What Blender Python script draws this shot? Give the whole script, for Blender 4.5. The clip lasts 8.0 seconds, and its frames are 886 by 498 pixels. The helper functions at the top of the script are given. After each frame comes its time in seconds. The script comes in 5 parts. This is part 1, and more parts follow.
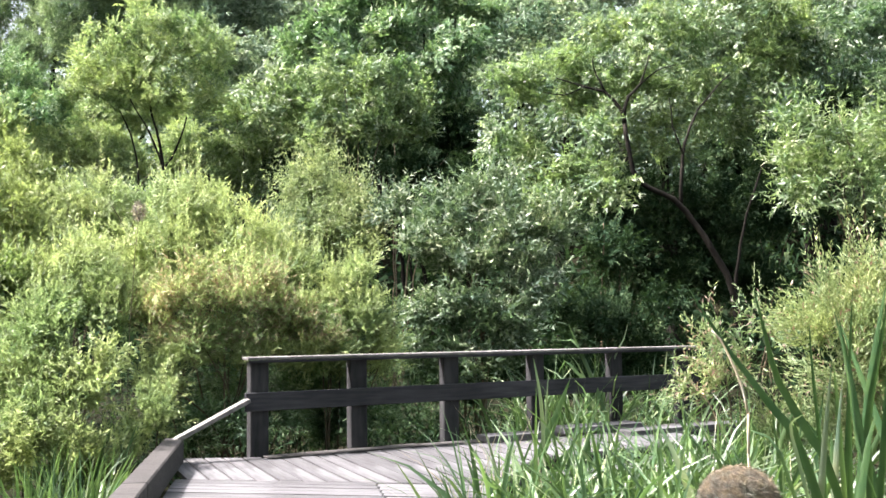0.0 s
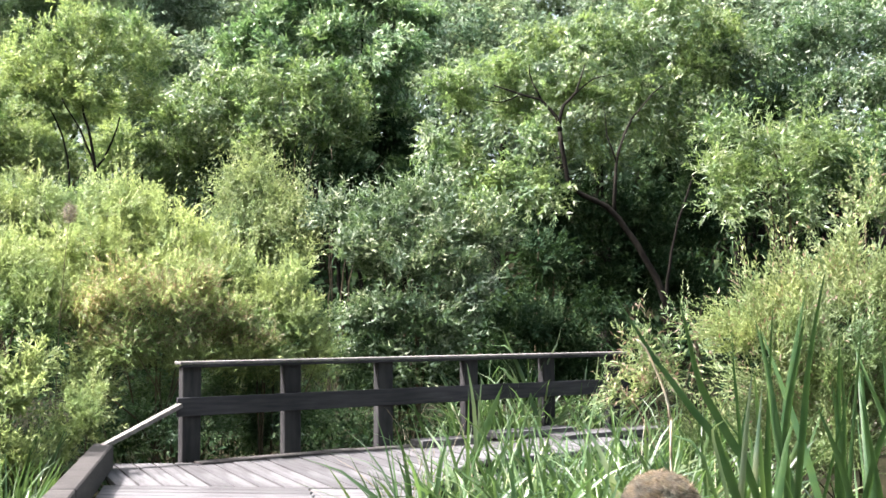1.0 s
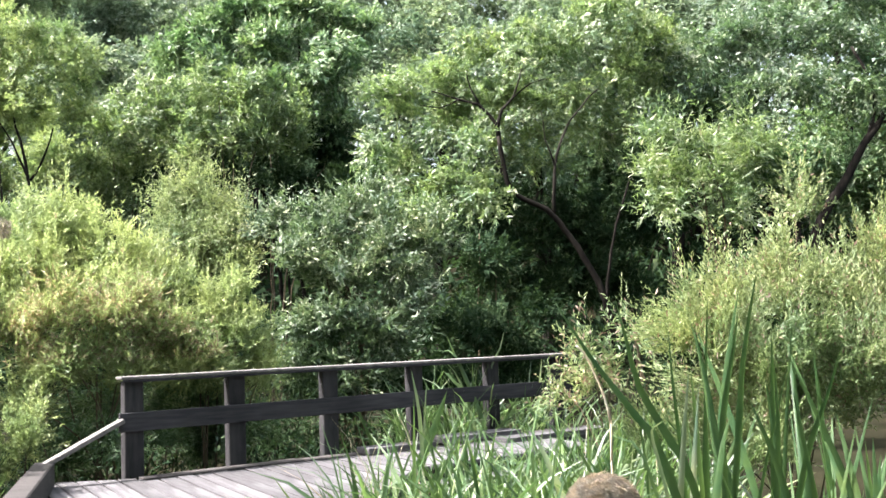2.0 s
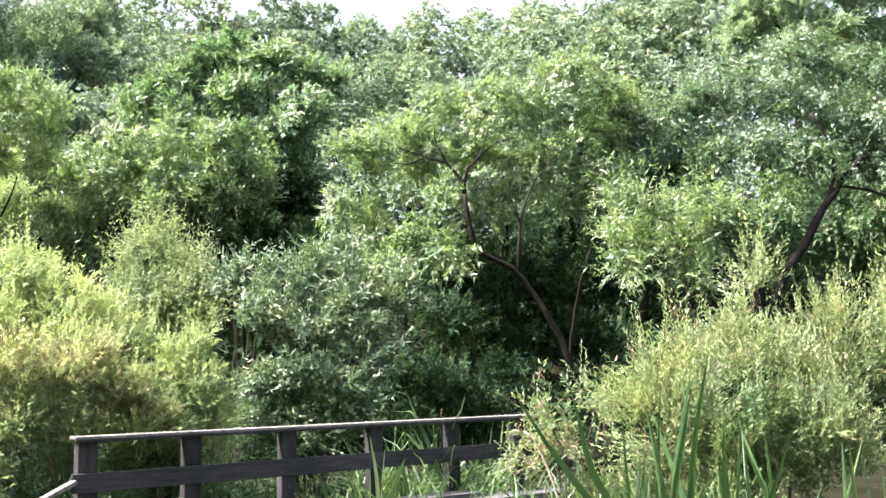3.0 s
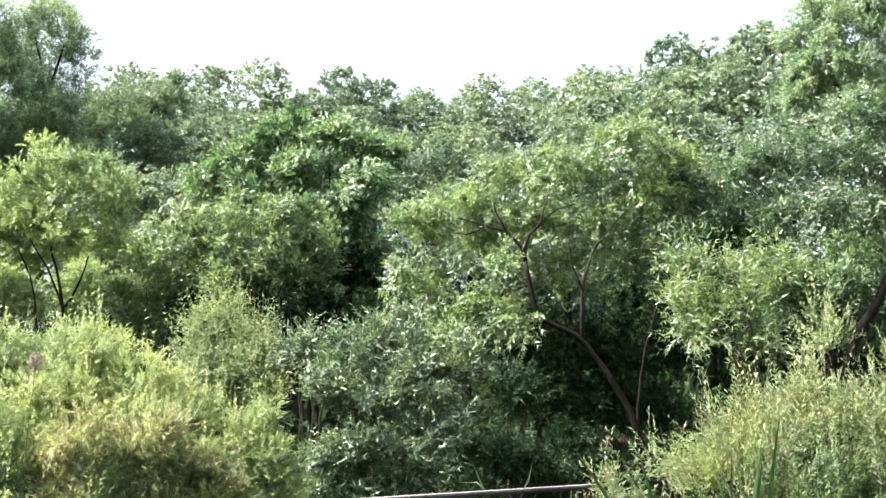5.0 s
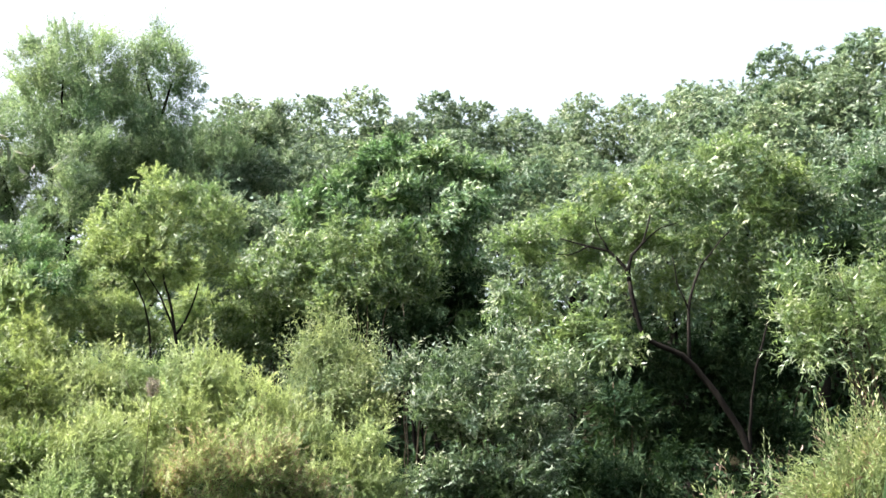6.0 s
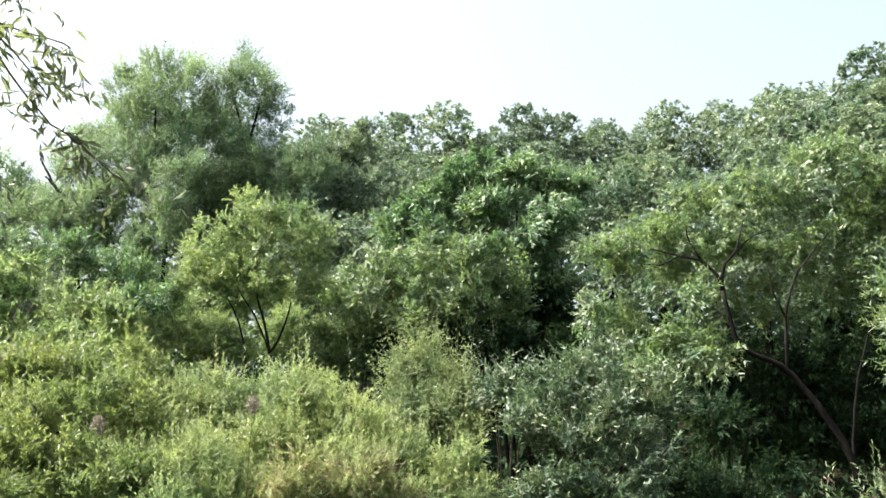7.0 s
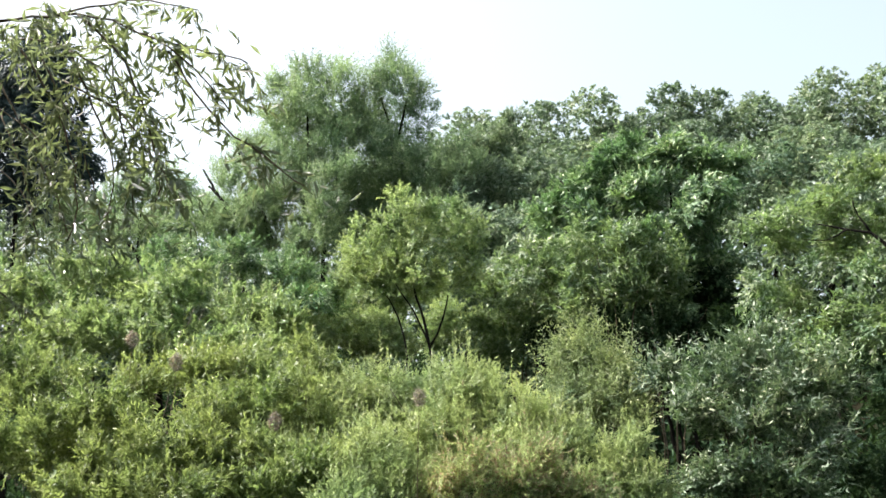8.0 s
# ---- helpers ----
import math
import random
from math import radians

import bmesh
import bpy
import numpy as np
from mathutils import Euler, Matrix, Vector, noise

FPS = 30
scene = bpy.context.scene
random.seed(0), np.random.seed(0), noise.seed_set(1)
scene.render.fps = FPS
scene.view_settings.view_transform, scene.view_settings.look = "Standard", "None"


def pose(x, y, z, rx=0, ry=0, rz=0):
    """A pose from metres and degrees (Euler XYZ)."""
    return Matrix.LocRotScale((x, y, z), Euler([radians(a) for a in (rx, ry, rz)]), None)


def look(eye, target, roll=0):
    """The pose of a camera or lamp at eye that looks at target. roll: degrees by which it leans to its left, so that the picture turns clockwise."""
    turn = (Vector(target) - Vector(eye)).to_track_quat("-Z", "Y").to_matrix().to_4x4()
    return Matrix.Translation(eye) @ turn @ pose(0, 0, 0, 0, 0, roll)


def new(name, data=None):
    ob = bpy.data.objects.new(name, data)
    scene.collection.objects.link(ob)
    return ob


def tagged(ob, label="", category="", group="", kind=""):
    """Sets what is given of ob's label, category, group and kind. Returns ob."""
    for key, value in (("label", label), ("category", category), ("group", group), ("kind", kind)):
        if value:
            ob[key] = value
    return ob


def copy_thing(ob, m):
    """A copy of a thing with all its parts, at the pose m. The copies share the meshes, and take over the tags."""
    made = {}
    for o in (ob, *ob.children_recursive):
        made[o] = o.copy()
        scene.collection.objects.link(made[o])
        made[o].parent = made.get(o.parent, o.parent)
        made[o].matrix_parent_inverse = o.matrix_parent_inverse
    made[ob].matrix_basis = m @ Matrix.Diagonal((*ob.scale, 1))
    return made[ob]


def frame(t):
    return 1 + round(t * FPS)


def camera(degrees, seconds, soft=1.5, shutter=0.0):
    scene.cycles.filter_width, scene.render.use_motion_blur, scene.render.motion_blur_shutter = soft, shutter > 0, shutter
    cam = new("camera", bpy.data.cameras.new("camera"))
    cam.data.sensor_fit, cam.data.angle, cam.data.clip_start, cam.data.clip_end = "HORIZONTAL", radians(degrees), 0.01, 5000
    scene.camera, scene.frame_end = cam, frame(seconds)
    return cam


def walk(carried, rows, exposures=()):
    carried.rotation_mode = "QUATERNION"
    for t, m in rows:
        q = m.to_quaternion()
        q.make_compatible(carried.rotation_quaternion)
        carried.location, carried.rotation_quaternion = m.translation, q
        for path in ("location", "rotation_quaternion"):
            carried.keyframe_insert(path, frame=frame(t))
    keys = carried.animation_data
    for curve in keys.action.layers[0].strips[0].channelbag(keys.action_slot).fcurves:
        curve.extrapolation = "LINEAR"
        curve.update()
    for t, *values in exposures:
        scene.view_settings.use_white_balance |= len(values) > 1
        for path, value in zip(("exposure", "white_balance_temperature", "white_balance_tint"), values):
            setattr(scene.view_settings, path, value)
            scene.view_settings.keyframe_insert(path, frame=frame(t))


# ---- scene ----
cam = camera(46.9, 8.0, soft=1.6)
PATH = [
    (0.0, (0.000, -0.000, 1.400), (93.87, 1.55, -0.30)),
    (0.5, (0.004, -0.031, 1.407), (93.62, -0.02, -0.08)),
    (1.0, (0.013, -0.061, 1.413), (94.09, -2.01, 0.02)),
    (1.5, (0.007, -0.075, 1.423), (94.17, -3.44, -0.31)),
    (1.7, (0.004, -0.095, 1.419), (94.08, -4.13, -1.02)),
    (2.8, (0.069, -0.150, 1.557), (96.35, -7.35, -0.97)),
    (3.0, (0.068, -0.164, 1.568), (97.03, -7.14, -0.77)),
    (3.5, (0.061, -0.190, 1.567), (98.77, -6.91, -1.10)),
    (4.0, (0.065, -0.188, 1.576), (100.05, -6.40, -1.47)),
    (4.2, (0.056, -0.207, 1.557), (100.69, -5.77, -1.82)),
    (5.3, (0.050, -0.218, 1.563), (101.22, -2.38, -1.37)),
    (5.5, (0.041, -0.217, 1.570), (101.82, -1.08, -1.31)),
    (6.0, (0.017, -0.231, 1.573), (102.35, 1.92, -1.64)),
    (6.5, (-0.014, -0.258, 1.575), (102.89, 4.79, -1.78)),
    (7.0, (-0.058, -0.281, 1.582), (103.25, 6.76, -1.97)),
    (7.5, (-0.094, -0.324, 1.575), (103.46, 11.48, -2.44)),
    (8.0, (-0.109, -0.342, 1.571), (103.08, 15.45, -2.97)),
]
walk(cam, [(t, pose(*eye, tilt, 0, turn) @ pose(0, 0, 0, 0, 0, lean)) for t, eye, (tilt, turn, lean) in PATH],
     exposures=[(0.0, 2.15, 6500, 16), (1.7, 2.17, 6500, 16), (3.0, 2.38, 6500, 18), (4.0, 2.30, 6500, 16), (5.5, 1.96, 6500, 16), (8.0, 1.44, 6500, 12)])

# ---- daylight: a high sun to the left, thin bright sky ----
SUN_AZIMUTH, SUN_ELEVATION = -95.0, 54.0      # degrees from +y towards +x; above the horizon
world = bpy.data.worlds.new("sky")
scene.world = world
world.use_nodes = True
wn, wl = world.node_tree.nodes, world.node_tree.links
sky = wn.new("ShaderNodeTexSky")
sky.sky_type = "NISHITA"
sky.sun_disc = False
sky.sun_elevation = radians(SUN_ELEVATION)
sky.sun_rotation = radians(SUN_AZIMUTH)
sky.dust_density = 6.0
sky.air_density = 0.9
sky.ozone_density = 0.6
haze = wn.new("ShaderNodeHueSaturation")             # thin summer haze pales the blue
haze.inputs["Hue"].default_value = 0.462
haze.inputs["Saturation"].default_value = 0.55
haze.inputs["Value"].default_value = 1.57
wl.new(sky.outputs["Color"], haze.inputs["Color"])
wl.new(haze.outputs["Color"], wn["Background"].inputs["Color"])
wn["Background"].inputs["Strength"].default_value = 0.09
sun_data = bpy.data.lights.new("sun", "SUN")
sun_data.energy, sun_data.angle, sun_data.color = 5.0, radians(0.53), (1.0, 0.96, 0.90)
sun = new("sun", sun_data)
sa, se = radians(SUN_AZIMUTH), radians(SUN_ELEVATION)
sun.matrix_world = look((math.sin(sa) * math.cos(se) * 80, math.cos(sa) * math.cos(se) * 80, math.sin(se) * 80), (0, 0, 0))


# ---- materials ----
def nodes_of(name):
    mat = bpy.data.materials.new(name)
    mat.use_nodes = True
    return mat, mat.node_tree.nodes, mat.node_tree.links


def ramp(n, stops):
    r = n.new("ShaderNodeValToRGB")
    e = r.color_ramp.elements
    while len(e) < len(stops):
        e.new(0.5)
    for k, (p, c) in enumerate(stops):
        e[k].position, e[k].color = p, (*c, 1)
    return r


def leaf_material(name, dark, mid, pale, through_colour, translucent=0.35, rough=0.48, gloss=0.26, patch=0.8, vary=0.0):
    """Leaves: each blade takes its own tone, larger patches drift in hue, light passes through."""
    mat, n, l = nodes_of(name)
    p = n["Principled BSDF"]
    geo = n.new("ShaderNodeNewGeometry")
    # the pale end paints highlights into single blades, the dark end adds contrast
    tone = ramp(n, [(0.0, dark), (0.3, dark), (0.52, mid), (0.76, mid), (0.92, pale)])
    l.new(geo.outputs["Random Per Island"], tone.inputs["Fac"])
    tc = n.new("ShaderNodeTexCoord")
    big = n.new("ShaderNodeTexNoise")
    big.inputs["Scale"].default_value, big.inputs["Detail"].default_value = patch, 3.0
    l.new(tc.outputs["Object"], big.inputs["Vector"])
    hue = ramp(n, [(0.3, (0.58, 0.72, 0.66)), (0.5, (1.0, 1.0, 1.0)), (0.7, (1.2, 1.16, 0.98))])
    l.new(big.outputs["Fac"], hue.inputs["Fac"])
    mul = n.new("ShaderNodeMix")
    mul.data_type, mul.blend_type = "RGBA", "MULTIPLY"
    mul.inputs["Factor"].default_value = 1.0
    l.new(tone.outputs["Color"], mul.inputs["A"])
    l.new(hue.outputs["Color"], mul.inputs["B"])
    mid_noise = n.new("ShaderNodeTexNoise")              # sprays of older and younger leaves
    mid_noise.inputs["Scale"].default_value, mid_noise.inputs["Detail"].default_value = patch * 3.2, 2.0
    l.new(tc.outputs["Object"], mid_noise.inputs["Vector"])
    age = ramp(n, [(0.34, (0.66, 0.80, 0.84)), (0.5, (1.0, 1.0, 1.0)), (0.66, (1.2, 1.12, 0.93))])
    l.new(mid_noise.outputs["Fac"], age.inputs["Fac"])
    aged = n.new("ShaderNodeMix")
    aged.data_type, aged.blend_type = "RGBA", "MULTIPLY"
    aged.inputs["Factor"].default_value = 1.0
    l.new(mul.outputs["Result"], aged.inputs["A"])
    l.new(age.outputs["Color"], aged.inputs["B"])
    shade = aged.outputs["Result"]
    if vary > 0:                                     # each tree its own tone
        info = n.new("ShaderNodeObjectInfo")
        mr = n.new("ShaderNodeMapRange")
        mr.inputs["To Min"].default_value, mr.inputs["To Max"].default_value = 1.0 - vary, 1.0 + vary
        l.new(info.outputs["Random"], mr.inputs["Value"])
        own = n.new("ShaderNodeHueSaturation")
        l.new(mr.outputs["Result"], own.inputs["Value"])
        hr = n.new("ShaderNodeMapRange")
        hr.inputs["To Min"].default_value, hr.inputs["To Max"].default_value = 0.525, 0.482
        l.new(info.outputs["Random"], hr.inputs["Value"])
        l.new(hr.outputs["Result"], own.inputs["Hue"])
        l.new(shade, own.inputs["Color"])
        shade = own.outputs["Color"]
    l.new(shade, p.inputs["Base Color"])
    p.inputs["Roughness"].default_value = rough
    p.inputs["Specular IOR Level"].default_value = gloss
    tr = n.new("ShaderNodeBsdfTranslucent")
    tm = n.new("ShaderNodeMix")
    tm.data_type, tm.blend_type = "RGBA", "MULTIPLY"
    tm.inputs["Factor"].default_value = 1.0
    tm.inputs["A"].default_value = (*through_colour, 1)
    l.new(hue.outputs["Color"], tm.inputs["B"])
    l.new(tm.outputs["Result"], tr.inputs["Color"])
    mix = n.new("ShaderNodeMixShader")
    mix.inputs["Fac"].default_value = translucent
    l.new(p.outputs["BSDF"], mix.inputs[1])
    l.new(tr.outputs["BSDF"], mix.inputs[2])
    l.new(mix.outputs["Shader"], n["Material Output"].inputs["Surface"])
    return mat


def rough_material(name, dark, pale, scale=(6.0, 6.0, 6.0), fine=60.0, rough=0.85, bump=0.3, spot=None, sheen=0.4):
    """Bark, earth and timber: stains at a large scale, stretched grain at a fine one, relief from both."""
    mat, n, l = nodes_of(name)
    p = n["Principled BSDF"]
    tc = n.new("ShaderNodeTexCoord")
    mp = n.new("ShaderNodeMapping")
    mp.inputs["Scale"].default_value = scale
    l.new(tc.outputs["Object"], mp.inputs["Vector"])
    info = n.new("ShaderNodeObjectInfo")
    shift = n.new("ShaderNodeVectorMath")
    shift.operation = "ADD"
    l.new(mp.outputs["Vector"], shift.inputs[0])
    l.new(info.outputs["Random"], shift.inputs[1])
    grain = n.new("ShaderNodeTexNoise")
    grain.inputs["Scale"].default_value, grain.inputs["Detail"].default_value = 1.0, 8.0
    l.new(shift.outputs["Vector"], grain.inputs["Vector"])
    small = n.new("ShaderNodeTexNoise")
    small.inputs["Scale"].default_value, small.inputs["Detail"].default_value = fine, 4.0
    l.new(tc.outputs["Object"], small.inputs["Vector"])
    stain = n.new("ShaderNodeTexNoise")
    stain.inputs["Scale"].default_value, stain.inputs["Detail"].default_value = 1.3, 5.0
    l.new(tc.outputs["Object"], stain.inputs["Vector"])
    r = ramp(n, [(0.3, dark), (0.7, pale)])
    l.new(grain.outputs["Fac"], r.inputs["Fac"])
    st = ramp(n, [(0.32, spot or (0.6, 0.6, 0.58)), (0.62, (1.08, 1.06, 1.02))])
    l.new(stain.outputs["Fac"], st.inputs["Fac"])
    mul = n.new("ShaderNodeMix")
    mul.data_type, mul.blend_type = "RGBA", "MULTIPLY"
    mul.inputs["Factor"].default_value = 1.0
    l.new(r.outputs["Color"], mul.inputs["A"])
    l.new(st.outputs["Color"], mul.inputs["B"])
    var = n.new("ShaderNodeHueSaturation")
    mr = n.new("ShaderNodeMapRange")
    mr.inputs["To Min"].default_value, mr.inputs["To Max"].default_value = 0.74, 1.2
    l.new(info.outputs["Random"], mr.inputs["Value"])
    l.new(mr.outputs["Result"], var.inputs["Value"])
    l.new(mul.outputs["Result"], var.inputs["Color"])
    l.new(var.outputs["Color"], p.inputs["Base Color"])
    p.inputs["Roughness"].default_value = rough
    p.inputs["Specular IOR Level"].default_value = sheen
    add = n.new("ShaderNodeMath")
    add.operation = "ADD"
    l.new(grain.outputs["Fac"], add.inputs[0])
    l.new(small.outputs["Fac"], add.inputs[1])
    b = n.new("ShaderNodeBump")
    b.inputs["Strength"].default_value, b.inputs["Distance"].default_value = bump, 0.01
    l.new(add.outputs["Value"], b.inputs["Height"])
    l.new(b.outputs["Normal"], p.inputs["Normal"])
    return mat


LEAF = {
    "yellow": leaf_material("yellow_willow_leaf", (0.096, 0.128, 0.054), (0.266, 0.326, 0.142), (0.42, 0.48, 0.27), (0.40, 0.50, 0.19), 0.40),
    "green": leaf_material("green_willow_leaf", (0.053, 0.082, 0.028), (0.180, 0.228, 0.081), (0.343, 0.385, 0.218), (0.313, 0.405, 0.114), 0.34),
    "osier": leaf_material("osier_leaf", (0.076, 0.108, 0.048), (0.216, 0.274, 0.132), (0.40, 0.455, 0.28), (0.31, 0.40, 0.155), 0.36),
    "russet": leaf_material("russet_shoot_leaf", (0.150, 0.114, 0.070), (0.300, 0.240, 0.150), (0.45, 0.375, 0.27), (0.40, 0.31, 0.18), 0.30),
    "pink": leaf_material("pink_shoot_leaf", (0.171, 0.117, 0.089), (0.317, 0.222, 0.179), (0.345, 0.264, 0.223), (0.364, 0.232, 0.163), 0.29),
    "sallow": leaf_material("grey_sallow_leaf", (0.028, 0.054, 0.029), (0.124, 0.172, 0.098), (0.38, 0.43, 0.34), (0.18, 0.28, 0.11), 0.24, 0.45, 0.28),
    "tree": leaf_material("tree_willow_leaf", (0.020, 0.045, 0.026), (0.102, 0.158, 0.090), (0.34, 0.40, 0.34), (0.155, 0.27, 0.095), 0.26, 0.42, 0.32),
    # brighter copy of the tree leaf, with sunlight put into the colour
    "willow": leaf_material("sunlit_willow_leaf", (0.035, 0.064, 0.028), (0.144, 0.210, 0.096), (0.38, 0.44, 0.32), (0.26, 0.385, 0.12), 0.34, 0.42, 0.35),
    "young": leaf_material("young_tree_leaf", (0.068, 0.106, 0.046), (0.216, 0.290, 0.122), (0.42, 0.485, 0.30), (0.35, 0.47, 0.16), 0.35),
    "deep": leaf_material("deep_green_leaf", (0.030, 0.068, 0.035), (0.150, 0.236, 0.114), (0.39, 0.47, 0.34), (0.23, 0.39, 0.13), 0.24, 0.5, 0.25),
    # far and airy leaves greyed and paled: distance haze put into the colour
    "far": leaf_material("far_wood_leaf", (0.048, 0.084, 0.052), (0.162, 0.222, 0.140), (0.374, 0.430, 0.360), (0.232, 0.330, 0.164), 0.28, 0.5, 0.22, 0.25, 0.26),
    "airy": leaf_material("airy_tree_leaf", (0.050, 0.088, 0.046), (0.156, 0.228, 0.124), (0.36, 0.43, 0.31), (0.27, 0.39, 0.17), 0.40, 0.5, 0.25, 0.3),
    # darker leaf copy: the shade under the trees is put into the colour
    "shade_toned": leaf_material("shade_toned_leaf", (0.010, 0.024, 0.011), (0.022, 0.042, 0.020), (0.055, 0.084, 0.046), (0.045, 0.09, 0.028), 0.17, 0.8, 0.06),
    # extra blue in the needles paints haze over their own dark green
    "conifer": leaf_material("conifer_leaf", (0.016, 0.030, 0.034), (0.034, 0.056, 0.062), (0.070, 0.095, 0.100), (0.05, 0.08, 0.08), 0.25, 0.6, 0.2),
    # colour greyed for the sky mirrored in the leaves, besides the gloss
    "near": leaf_material("overhanging_willow_leaf", (0.042, 0.058, 0.040), (0.110, 0.138, 0.090), (0.34, 0.37, 0.32), (0.30, 0.38, 0.15), 0.30, 0.22, 0.8),
    # blade colour lowered for the shade on the side towards the walker
    "rush": leaf_material("rush_blade_green", (0.016, 0.040, 0.018), (0.038, 0.080, 0.032), (0.125, 0.172, 0.110), (0.085, 0.18, 0.045), 0.24, 0.28, 0.6, 3.0),
    "grass": leaf_material("reed_grass_green", (0.021, 0.050, 0.021), (0.073, 0.128, 0.055), (0.174, 0.226, 0.132), (0.165, 0.291, 0.078), 0.25, 0.38, 0.45, 2.0),
    "pale": leaf_material("pale_blade_underside", (0.110, 0.150, 0.095), (0.190, 0.235, 0.160), (0.30, 0.35, 0.26), (0.20, 0.30, 0.12), 0.25, 0.4, 0.4, 2.0),
    "straw": leaf_material("dry_straw", (0.290, 0.250, 0.185), (0.450, 0.405, 0.315), (0.620, 0.580, 0.490), (0.350, 0.290, 0.200), 0.17, 0.6, 0.3, 3.0),
    "plume": leaf_material("reed_plume_brown", (0.17, 0.145, 0.115), (0.32, 0.285, 0.24), (0.46, 0.42, 0.37), (0.34, 0.29, 0.23), 0.32, 0.7, 0.2, 9.0),
}
# near black: the crowns' shade on the trunks is put into the colour
BARK = rough_material("shade_darkened_bark", (0.007, 0.0065, 0.0055), (0.024, 0.0215, 0.018), (9, 9, 2.2), 50.0, 0.95, 0.6, None, 0.1)
TWIG = rough_material("twig_bark", (0.05, 0.04, 0.025), (0.13, 0.10, 0.06), (12, 12, 4), 80.0, 0.8, 0.3)
# near-black colour stands in for the deep shade on the marsh floor
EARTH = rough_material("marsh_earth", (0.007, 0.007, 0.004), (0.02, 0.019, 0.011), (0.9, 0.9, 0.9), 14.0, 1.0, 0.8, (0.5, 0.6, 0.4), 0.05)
DECKING = rough_material("weathered_decking", (0.044, 0.045, 0.050), (0.124, 0.126, 0.137), (26, 2.2, 26), 90.0, 0.75, 0.4, (0.62, 0.59, 0.58))
KERB = rough_material("weathered_kerb_timber", (0.016, 0.014, 0.014), (0.066, 0.062, 0.062), (2.0, 24, 24), 90.0, 0.8, 0.45)
DARK_TIMBER = rough_material("dark_post_timber", (0.024, 0.025, 0.028), (0.054, 0.054, 0.058), (14, 14, 3), 90.0, 0.85, 0.3, None, 0.15)
DARK_RAIL = rough_material("dark_rail_timber", (0.024, 0.025, 0.030), (0.050, 0.051, 0.057), (2.5, 2.5, 30), 90.0, 0.85, 0.3, None, 0.15)
# paler than the other rail timber: sun on the tops put into the colour
CAPPING = rough_material("sunlit_toned_capping_timber", (0.13, 0.125, 0.125), (0.27, 0.26, 0.26), (2.0, 22, 22), 90.0, 0.7, 0.3)


# ---- building helpers ----
def smooth_step(a, b, v):
    k = min(1.0, max(0.0, (v - a) / (b - a)))
    return k * k * (3 - 2 * k)


def ground_z(x, y):
    """Marsh floor below the boards, with a wooded bank that climbs behind it."""
    d = math.hypot(x, y)
    bumps = 0.10 * noise.noise((x * 0.35, y * 0.35, 0.0)) * (1 - smooth_step(60, 120, d))
    return -0.42 + bumps + 9.5 * smooth_step(27, 62, y + 0.12 * x) - 5.0 * smooth_step(90, 300, d)


def mesh_object(name, verts, faces, mat, parent=None, label="", smooth=False):
    me = bpy.data.meshes.new(name)
    me.from_pydata(verts, [], faces)
    me.materials.append(mat)
    if smooth:
        me.polygons.foreach_set("use_smooth", [True] * len(me.polygons))
    ob = new(name, me)
    ob.parent = parent
    if label:
        ob["label"] = label
    return ob


def triangle_object(name, corners, mat, parent=None, label=""):
    """corners: array (count, 4, 3) of folded blades: base, left, tip, right."""
    count = len(corners)
    me = bpy.data.meshes.new(name)
    me.vertices.add(count * 4)
    me.vertices.foreach_set("co", np.ascontiguousarray(corners, dtype=np.float32).ravel())
    idx = (np.arange(count)[:, None] * 4 + np.array([[0, 3, 2, 0, 2, 1]])).astype(np.int32).ravel()
    me.loops.add(count * 6)
    me.loops.foreach_set("vertex_index", idx)
    me.polygons.add(count * 2)
    me.polygons.foreach_set("loop_start", np.arange(0, count * 6, 3, dtype=np.int32))
    me.materials.append(mat)
    me.update(calc_edges=True)
    ob = new(name, me)
    ob.parent = parent
    if label:
        ob["label"] = label
    return ob


def leaf_object(name, corners, mat, parent=None):
    """Distant leaves: one narrow triangle each."""
    count = len(corners)
    half = (corners[:, 1] - corners[:, 3]) * 0.5
    tri = np.stack([corners[:, 0] + half * 0.9, corners[:, 0] - half * 0.9, corners[:, 2]], axis=1)
    me = bpy.data.meshes.new(name)
    me.vertices.add(count * 3)
    me.vertices.foreach_set("co", np.ascontiguousarray(tri, dtype=np.float32).ravel())
    me.loops.add(count * 3)
    me.loops.foreach_set("vertex_index", np.arange(count * 3, dtype=np.int32))
    me.polygons.add(count)
    me.polygons.foreach_set("loop_start", np.arange(0, count * 3, 3, dtype=np.int32))
    me.materials.append(mat)
    me.update(calc_edges=True)
    ob = new(name, me)
    ob.parent = parent
    return ob


def part(name, bm, material, parent, label=""):
    me = bpy.data.meshes.new(name)
    bm.to_mesh(me)
    bm.free()
    me.materials.append(material)
    ob = new(name, me)
    ob.parent = parent
    if label:
        ob["label"] = label
    return ob


def thing(name, label, category, place, group="", kind=""):
    ob = new(name)
    ob.empty_display_size = 0.2
    ob.location = place
    return tagged(ob, label, category, group, kind)


def unit(v):
    return v / np.maximum(np.linalg.norm(v, axis=-1, keepdims=True), 1e-9)


def blades(base, axis, side_hint, length, width, fold=0.18, bend=0.12):
    """Folded leaf blades: base, left edge, tip, right edge."""
    side = unit(np.cross(axis, side_hint))
    up = np.cross(side, axis)
    L, Wd = length[:, None], width[:, None]
    mid = base + axis * L * 0.45
    left = mid - side * Wd * 0.5 + up * Wd * fold
    right = mid + side * Wd * 0.5 + up * Wd * fold
    tip = base + axis * L - up * L * bend
    return np.stack([base, left, tip, right], axis=1)


